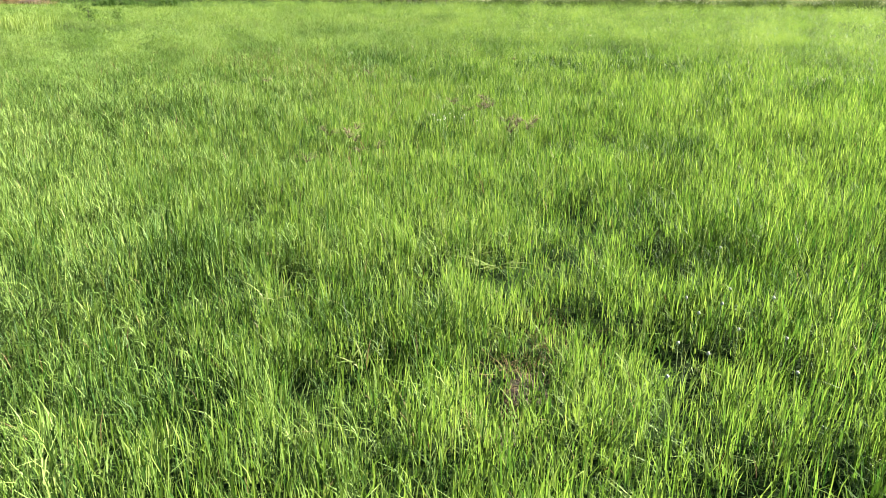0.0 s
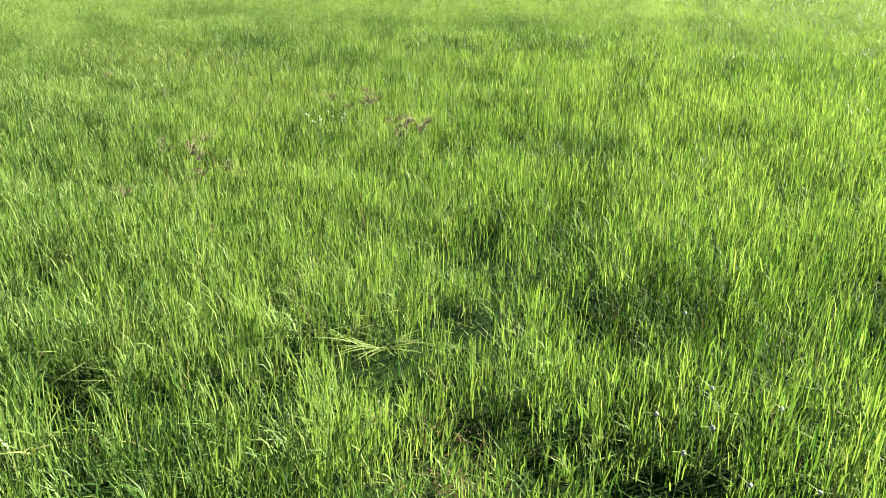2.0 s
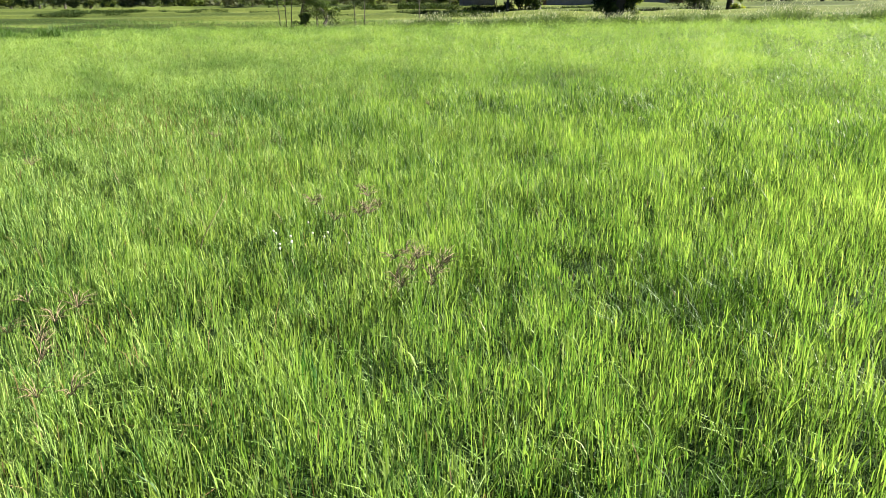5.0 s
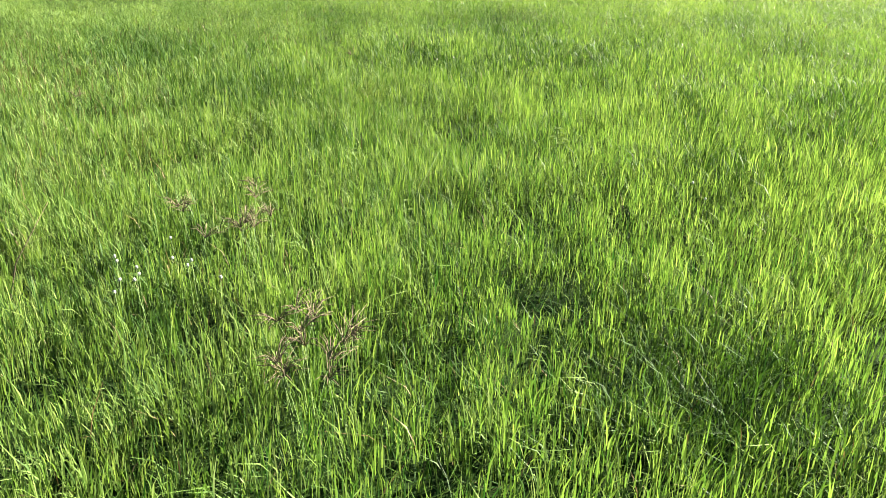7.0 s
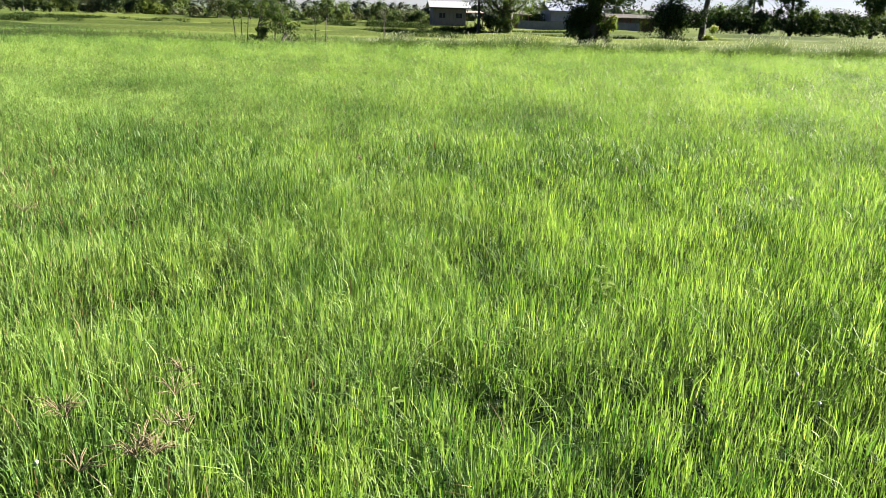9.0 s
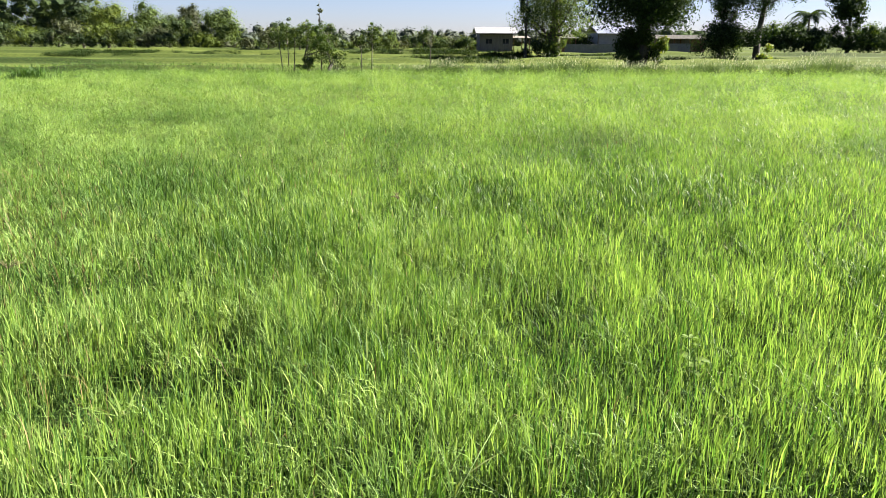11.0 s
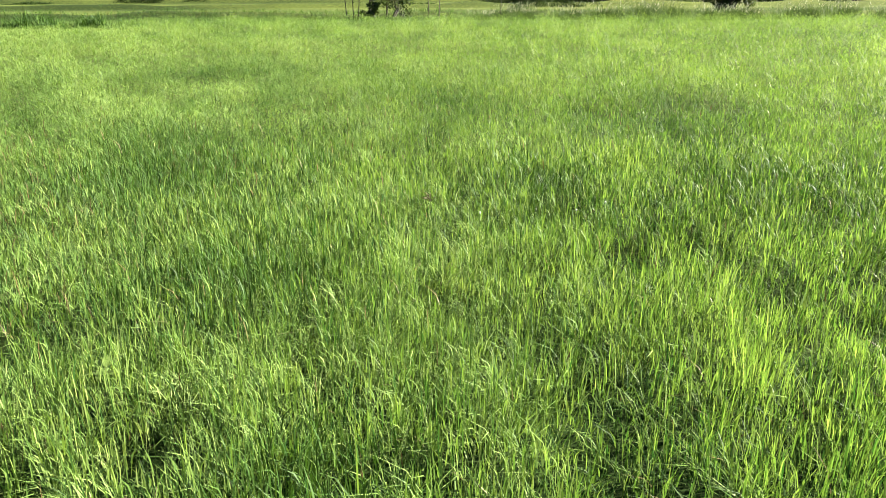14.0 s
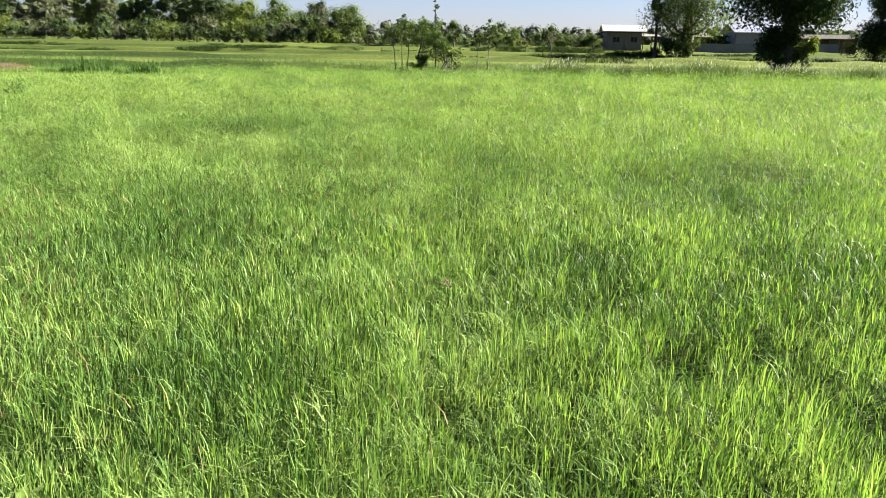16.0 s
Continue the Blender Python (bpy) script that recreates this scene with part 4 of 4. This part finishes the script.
def small_house():
    g = float(ground_height(16.7, 118.0))
    ob = root("small_house", 16.7, 118.0, g, "small grey board house with a pale zinc roof", "house")
    holes = [(-1.35, -0.45, 1.15, 1.95), (0.75, 1.65, 1.15, 1.95)]
    part("front_wall", pierced_wall("front_wall", -2.05, 2.05, -0.1, 0.02, 0.25, 2.62, holes, PLANK), ob, "weathered grey board wall")
    for x in (-2.05, 1.95):
        part("side_wall", boxes("side_wall", [(x, x + 0.1, 0.023, 4.0, 0.25, 2.6)], PLANK), ob)
    part("back_wall", boxes("back_wall", [(-1.947, 1.947, 3.9, 4.0, 0.25, 2.6)], PLANK), ob)
    part("plinth", boxes("plinth", [(-2.12, 2.12, -0.18, 4.05, 0, 0.247)], CONCRETE), ob)
    for a, b, c, d in holes:
        window(ob, (a + b) / 2, (c + d) / 2, b - a - 0.13, d - c - 0.13, -0.04)
    for x in (-2.02, -0.1, 0.12, 2.02):
        part("batten", boxes("batten", [(x - 0.04, x + 0.04, -0.135, -0.103, 0.25, 2.6)], PLANK), ob)
    part("roof", corrugated("roof", -2.6, 2.6, -0.7, 2.0, 2.62, 3.5, ZINC, 26), ob, "pale zinc roof sheet")
    part("roof", corrugated("roof", -2.6, 2.6, 4.5, 2.0, 2.62, 3.5, ZINC, 26), ob, "pale zinc roof sheet")
    for x in (2.3, 3.3, 4.3):
        part("post", boxes("post", [(x - 0.05, x + 0.05, 0.4, 0.5, 0, 2.3 - 0.18 * (x - 2.3))], TIMBER), ob, "raw timber porch post")
    part("porch_roof", corrugated("porch_roof", 2.08, 4.4, 0.0, 3.0, 2.02, 2.3, PLANK, 12), ob, "grey porch roof sheet")
    part("fascia", boxes("fascia", [(-2.58, 2.58, -0.73, -0.70, 2.46, 2.60)], BARK), ob, "dark fascia board under the eaves")
    for x in np.arange(-1.75, 2.0, 0.36):
        part("skirting_board", boxes("skirting_board", [(x - 0.15, x + 0.15, -0.135, -0.104, 0.27, 0.98)], PLANK), ob)
    ob.scale.x = 1.14
    return ob


def long_house():
    g = float(ground_height(33.0, 113.0))
    ob = root("long_house", 33.0, 113.0, g, "long cream house with a bluish zinc roof", "house")
    holes = [(1.6, 2.6, 1.55, 2.3)]
    part("front_wall", pierced_wall("front_wall", -2.9, 4.0, -0.1, 0.05, 0.0, 2.7, holes, CREAM), ob, "faded cream wall")
    part("lower_wall", boxes("lower_wall", [(-3.1, 4.0, -0.26, -0.103, 0.0, 1.22)], CONCRETE), ob, "grey concrete lower wall")
    part("corner_post", boxes("corner_post", [(-3.04, -2.905, -0.16, -0.02, 1.223, 2.68)], PLANK), ob, "grey corner post")
    for x in (-2.9, 3.9):
        part("side_wall", boxes("side_wall", [(x, x + 0.1, 0.053, 6.0, 0.0, 2.7)], CREAM), ob)
    part("back_wall", boxes("back_wall", [(-2.797, 3.897, 5.9, 6.0, 0, 2.7)], CREAM), ob)
    for a, b, c, d in holes:
        window(ob, (a + b) / 2, (c + d) / 2, b - a - 0.13, d - c - 0.13, -0.03)
    part("roof", corrugated("roof", -3.3, 4.4, -0.8, 3.0, 2.62, 3.7, BLUE_ZINC, 50), ob, "bluish zinc roof sheet")
    part("roof", corrugated("roof", -3.3, 4.4, 6.8, 3.0, 2.62, 3.7, BLUE_ZINC, 50), ob, "bluish zinc roof sheet")
    return ob


def open_shed(x, y, w, mat, label, panel):
    g = float(ground_height(x, y))
    ob = root("open_shed", x, y, g, label, "shed")
    for px in np.linspace(-w / 2, w / 2, 4):
        for py in (0.0, 3.4):
            part("post", boxes("post", [(px - 0.06, px + 0.06, py - 0.06, py + 0.06, 0, 2.0 + 0.12 * py)], TIMBER), ob)
    part("roof", corrugated("roof", -w / 2 - 0.4, w / 2 + 0.4, -0.5, 4.0, 1.98, 2.5, mat, int(5 * w)), ob)
    part("back_wall", boxes("back_wall", [(-w / 2, w / 2, 3.5, 3.56, 0, 2.3)], PLANK), ob)
    if panel:
        part("door_panel", boxes("door_panel", [(w / 2 - 2.0, w / 2, -0.13, -0.07, 0.05, 1.95)], RUST), ob, "red-brown metal door panel")
        part("low_wall", boxes("low_wall", [(-w / 2 - 0.2, w / 2 - 2.05, -0.17, -0.07, 0, 1.35)], CONCRETE), ob, "pale concrete low wall")
    return ob


small_house()
long_house()
open_shed(25.4, 114.0, 3.6, BARK, "low open shed with a dark roof and stacked timber", False)
shrub("dark_bush", "dense dark bush between a shed and a house", 28.6, 115.5, 3.0, 3.4, TREE_DARK, 146, leaves=2200, leaf=0.22, clumps=22)
for k, (x, high) in enumerate(((31.4, 5.3), (32.3, 4.8))):
    tree("columnar_tree", "slim pointed dark tree behind a roof", x, 124.0, high, 0.8, 0.6, HAZY_GREEN, 147 + k, leaves=700, leaf=0.2, clumps=26, trunk=0.06, low=0.4, puff=0.8, group="pointed trees behind the houses")
open_shed(41.6, 112.5, 6.4, BARK, "low shed with a red-brown door panel", True)
fence = root("block_wall", 30.0, 110.5, float(ground_height(30.0, 110.5)) - 0.05, "low grey concrete block wall before the houses", "wall")
for k in range(7):
    part("panel", boxes("panel", [(-5.0 + 2.2 * k, -2.86 + 2.2 * k, -0.06, 0.06, 0, 1.25 + 0.05 * math.sin(4 * k))], CONCRETE), fence)
    part("post", boxes("post", [(-5.07 + 2.2 * k, -5.003 + 2.2 * k, -0.09, 0.09, 0, 1.4)], CONCRETE), fence)
stack = root("timber_stack", 25.0, 113.3, float(ground_height(25.0, 113.3)), "stack of raw brown timber beside a shed", "timber")
for k in range(12):
    part("plank", boxes("plank", [(-1.2 + 0.05 * math.sin(k), 1.2 + 0.1 * math.cos(3 * k), -0.5 + 0.24 * (k % 4), -0.30 + 0.24 * (k % 4), 0.05 + 0.24 * (k // 4), 0.22 + 0.24 * (k // 4))], TIMBER), stack)


# ---- earth: track, heap and worn spots ----
def mound(name, label, category, x, y, rx, ry, high, mat, seed, kind=""):
    """An uneven heap of earth on the ground."""
    rng = np.random.default_rng(seed)
    n, m = 22, 7
    vs = [(0, 0, high * 1.02)]
    for i in range(1, m + 1):
        for k in range(n):
            a, f = 2 * math.pi * k / n, i / m
            wob = 1 + 0.22 * math.sin(3 * a + seed) + 0.12 * math.sin(7 * a)
            px, py = rx * f * math.cos(a) * wob, ry * f * math.sin(a) * wob
            lift = high * (1 - f ** 1.6) + (rng.normal(0, high * 0.07) if i < m else -0.03)
            vs.append((px, py, lift + float(ground_height(x + px, y + py)) - float(ground_height(x, y))))
    tris = [(0, 1 + k, 1 + (k + 1) % n) for k in range(n)]
    quads = [(1 + (i - 1) * n + k, 1 + i * n + k, 1 + i * n + (k + 1) % n, 1 + (i - 1) * n + (k + 1) % n) for i in range(1, m) for k in range(n)]
    ob = new(name, mesh_from(name, np.array(vs), [np.array(tris), np.array(quads)], mat, smooth=True))
    ob.matrix_basis = pose(x, y, float(ground_height(x, y)))
    return tagged(ob, label, category, kind=kind)


mound("soil_heap", "reddish heap of bare soil on the field bank", "soil", -19.5, 39.5, 1.1, 0.7, 0.25, SOIL, 5)
mound("dirt_track", "pale bare dirt track crossing between the fields", "dirt track", 3.4, 116.0, 2.6, 7.0, 0.12, SAND, 7, kind="structure")
strip_grass("dry_heap_grass", "dry pale grass on a heap of soil", DRY, 900, (-20.9, -18.3), (38.5, 40.0), 0.36, 0.018, 0.6, 171, tone=(0.6, 0.3))
mound("soil_patch", "small worn patch of damp brown soil", "soil", 0.77, 2.86, 0.10, 0.15, 0.035, SOIL, 9)
mound("soil_patch", "small worn patch of damp brown soil", "soil", 0.64, 2.48, 0.08, 0.12, 0.03, SOIL, 12)


def litter(name, label, x, y, r, n, seed):
    """Dry stems lying crosswise on the soil."""
    rng = np.random.default_rng(seed)
    px, py = x + rng.normal(0, r, n), y + rng.normal(0, r, n)
    me = blades(name, px, py, ground_height(px, py) + 0.035, rng.uniform(0.04, 0.09, n), rng.uniform(0, 2 * math.pi, n), rng.uniform(1.0, 2.6, n), rng.uniform(0.003, 0.006, n), rng.uniform(0, 1, n), DRY, 2)
    return tagged(new(name, me), label, "straw", kind="stuff")


litter("dry_litter", "brown dry stems on a worn spot", 0.77, 2.9, 0.09, 90, 15)
litter("dry_litter", "brown dry stems on a worn spot", 0.64, 2.5, 0.07, 60, 16)
litter("dry_litter", "brown dry stems among low grass", 0.90, 3.15, 0.08, 60, 18)
litter("dry_litter", "brown dry stems among low grass", 0.92, 3.45, 0.07, 50, 19)
litter("dry_litter", "brown dry stems among low grass", 0.30, 9.05, 0.12, 70, 17)


# ---- single plants ----
def finger_grass(seed, height, spikes):
    """A thin stalk with a spray of brown finger-like spikes."""
    rng = np.random.default_rng(seed)
    ob = root("finger_grass", 0, 0, 0, "thin grass stalk with a spray of reddish-brown seed spikes", "grass", "brown seeding grass")
    top = Vector((0.05, 0.02, height))
    part("stalk", tube_mesh("stalk", [(0, 0, 0), (0.012, 0.0, height * 0.5), tuple(top)], [0.0016, 0.0014, 0.001], STALK, 5), ob)
    for k in range(spikes):
        a, out, rise = 4.2 * k / spikes + rng.normal(0, 0.25), rng.uniform(0.03, 0.075), rng.uniform(0.02, 0.065)
        mid = top + Vector((math.cos(a) * out * 0.5, math.sin(a) * out * 0.5, rise * 0.8))
        tip = top + Vector((math.cos(a) * out * 1.15, math.sin(a) * out * 1.15, rise))
        part("seed_spike", tube_mesh("seed_spike", [tuple(top), tuple(mid), tuple(tip)], [0.0009, 0.0017, 0.0007], SEED, 4), ob)
    return ob


def stand(source, spots_at, seed, sink=0.02):
    """The first plant at the first spot, copies of the sources at the rest."""
    rng = np.random.default_rng(seed)
    for k, (x, y) in enumerate(spots_at):
        m = pose(x, y, float(ground_height(x, y)) - sink, rng.normal(0, 5), rng.normal(0, 5), rng.uniform(0, 360))
        if k < len(source):
            source[k].matrix_basis = m
        else:
            copy_thing(source[k % len(source)], m)


SEED_AT = [(0.57, 7.80), (0.81, 7.72), (0.77, 7.53), (0.76, 7.45), (0.91, 7.50), (0.97, 7.92), (0.65, 7.46), (1.08, 6.73), (1.05, 6.59), (1.18, 6.53), (1.06, 6.39), (1.18, 6.36), (1.05, 6.44),
           (0.59, 7.83), (0.84, 7.70), (0.78, 7.49), (0.93, 7.53), (1.10, 6.70), (1.09, 6.76), (1.03, 6.62), (1.07, 6.42), (1.20, 6.50), (1.03, 6.47), (1.09, 6.37),
           (-0.40, 6.00), (-0.19, 5.85), (-0.12, 5.51), (0.0, 5.49), (-0.48, 5.11), (-0.30, 6.18), (-0.43, 6.37), (-0.25, 5.95), (-0.34, 6.06), (-1.49, 8.97), (-0.52, 10.2), (1.60, 11.78)]
stand([finger_grass(401, 0.41, 12), finger_grass(402, 0.44, 14), finger_grass(403, 0.38, 10), finger_grass(404, 0.42, 13)], SEED_AT, 31)


def white_sedge(seed, height):
    """A green stem with a small round white head over three narrow bracts."""
    rng = np.random.default_rng(seed)
    ob = root("white_sedge", 0, 0, 0, "slender green stem with a small round white flower head", "flower", "small white flowers")
    part("stem", tube_mesh("stem", [(0, 0, 0), (0.006, 0.004, height * 0.6), (0.012, 0.0, height)], [0.0015, 0.0013, 0.001], STALK, 5), ob)
    vs, fs = [], []
    for i in range(6):
        for k in range(8):
            p, a = math.pi * i / 5, 2 * math.pi * k / 8
            r = 0.0065 * (1 + 0.12 * math.sin(5 * a + 3 * p))
            vs.append((0.012 + r * math.sin(p) * math.cos(a), r * math.sin(p) * math.sin(a), height + 0.004 + 1.1 * r * math.cos(p)))
    for i in range(5):
        for k in range(8):
            fs.append((i * 8 + k, i * 8 + (k + 1) % 8, (i + 1) * 8 + (k + 1) % 8, (i + 1) * 8 + k))
    part("flower_head", mesh_from("flower_head", np.array(vs), np.array(fs), PETAL, smooth=True), ob, "white flower head")
    for k in range(3):
        a = 2.1 * k + rng.normal(0, 0.2)
        part("bract", blades("bract", np.array([0.012]), np.array([0.0]), np.array([height]), np.array([0.02]), np.array([a]), np.array([2.2]), np.array([0.004]), np.array([0.6]), RICE, 2), ob)
    return ob


FLOWER_AT = [(1.29, 2.61), (1.53, 2.73), (1.21, 2.46), (1.52, 2.97), (1.62, 2.41), (1.40, 2.85), (1.66, 2.70), (1.36, 2.52), (1.45, 3.05), (1.74, 2.95), (1.60, 3.25), (1.75, 3.6), (0.58, 7.62), (0.45, 7.37), (0.52, 7.36), (0.40, 7.24), (0.42, 7.21), (0.46, 7.19), (0.49, 7.19), (0.53, 7.13), (0.64, 7.30), (0.68, 7.25), (0.75, 7.11), (0.45, 7.04),
             (2.96, 7.72), (2.98, 7.87), (1.84, 11.8), (2.35, 11.8), (2.55, 11.95)]
stand([white_sedge(411, 0.34), white_sedge(412, 0.37)], FLOWER_AT, 32)


def broad_leaf(long, wide, droop):
    """A pointed oval leaf, folded along its midrib."""
    vs, fs = [], []
    for i in range(8):
        s = i / 7
        w = wide * math.sin(math.pi * min(1, s * 0.96 + 0.04)) ** 0.8 * 0.5
        z = long * (0.35 * s - droop * s * s)
        vs += [(long * s, -w, z + 0.25 * w), (long * s, 0, z), (long * s, w, z + 0.25 * w)]
    for i in range(7):
        for j in range(2):
            fs.append((3 * i + j, 3 * i + j + 1, 3 * i + j + 4, 3 * i + j + 3))
    return mesh_from("leaf", np.array(vs), np.array(fs), PALE, tone=np.full(len(vs), 0.3), smooth=True)


def broadleaf_weed(x, y, height, size, leaves, seed):
    rng = np.random.default_rng(seed)
    ob = root("broadleaf_weed", x, y, float(ground_height(x, y)) - 0.01, "bright green weed with broad pointed leaves", "weed")
    part("stem", tube_mesh("stem", [(0, 0, 0), (0.01, 0, height * 0.5), (0, 0.01, height)], [0.005, 0.004, 0.003], STALK, 6), ob)
    for k in range(leaves):
        me = broad_leaf(size * rng.uniform(0.7, 1.15), size * 0.36, rng.uniform(0.15, 0.5))
        part("leaf", me, ob, at=pose(0, 0, height * rng.uniform(0.75, 1.0), rng.normal(0, 8), rng.normal(0, 10), 137.5 * k))
    return ob


broadleaf_weed(2.68, 9.14, 0.29, 0.085, 7, 421)
broadleaf_weed(0.40, 10.18, 0.22, 0.085, 7, 422)
broadleaf_weed(2.74, 9.30, 0.30, 0.045, 6, 423)
broadleaf_weed(1.55, 8.0, 0.30, 0.05, 5, 424)


def leaf_spray(name, label, x, y, z, n, long, seed, mat, lean=(0.8, 2.2), turn=(0, 360)):
    """A flattened tuft of long leaves, each a part."""
    rng = np.random.default_rng(seed)
    ob = root(name, x, y, float(ground_height(x, y)) + z, label, "grass")
    for k in range(n):
        a, l = radians(rng.uniform(*turn)), long * rng.uniform(0.55, 1.2)
        le = rng.uniform(*lean)
        h = l / (1 + le)
        part("leaf", blades("leaf", np.array([rng.normal(0, 0.02)]), np.array([rng.normal(0, 0.02)]), np.array([0.0]), np.array([h]), np.array([a]), np.array([le]), np.array([rng.uniform(0.007, 0.012)]), np.array([rng.uniform(0.2, 0.9)]), mat, 4), ob)
    return ob


leaf_spray("flattened_tuft", "pale flattened tuft of long broad grass leaves", 0.72, 3.86, 0.12, 12, 0.32, 431, PALE, lean=(1.6, 3.5), turn=(150, 235))
leaf_spray("flattened_tuft", "pale flattened tuft of long broad grass leaves", 0.76, 3.87, 0.12, 10, 0.28, 436, PALE, lean=(1.4, 3.5), turn=(-50, 40))
leaf_spray("flattened_tuft", "pale bent grass leaves beside a worn spot", 0.62, 3.95, 0.14, 12, 0.24, 432, PALE)
leaf_spray("bent_leaves", "long pale bent grass leaves over darker grass", 0.47, 8.95, 0.18, 9, 0.22, 433, PALE)
leaf_spray("bent_leaves", "long pale bent grass leaves over darker grass", -0.30, 3.3, 0.18, 12, 0.24, 434, PALE)
leaf_spray("bent_leaves", "long pale bent grass leaves over darker grass", 0.15, 2.75, 0.16, 10, 0.22, 435, PALE)


def leaning_stalk(x, y, z, dx, dy, long, mat, label):
    ob = root("leaning_stalk", x, y, float(ground_height(x, y)), label, "stalk")
    part("stem", tube_mesh("stem", [(0, 0, 0), (dx * 0.35, dy * 0.35, z * 0.75), (dx, dy, z + long)], [0.003, 0.0026, 0.0012], mat, 5), ob)
    part("blade", blades("blade", np.array([dx * 0.35]), np.array([dy * 0.35]), np.array([z * 0.75]), np.array([0.16]), np.array([math.atan2(dy, dx)]), np.array([1.2]), np.array([0.008]), np.array([0.8]), PALE, 4), ob)
    return ob


leaning_stalk(-0.12, 7.5, 0.36, 0.22, 0.08, 0.14, SEED, "dark leaning stalk above the grass")
leaning_stalk(1.58, 8.2, 0.34, 0.20, 0.10, 0.12, STALK, "pale leaning stalk above the grass")
leaning_stalk(4.2, 12.4, 0.34, -0.25, 0.1, 0.16, STALK, "dark leaning stalk above the grass")
leaning_stalk(1.0, 4.9, 0.30, 0.16, 0.04, 0.12, STALK, "green leaning stalk above the grass")
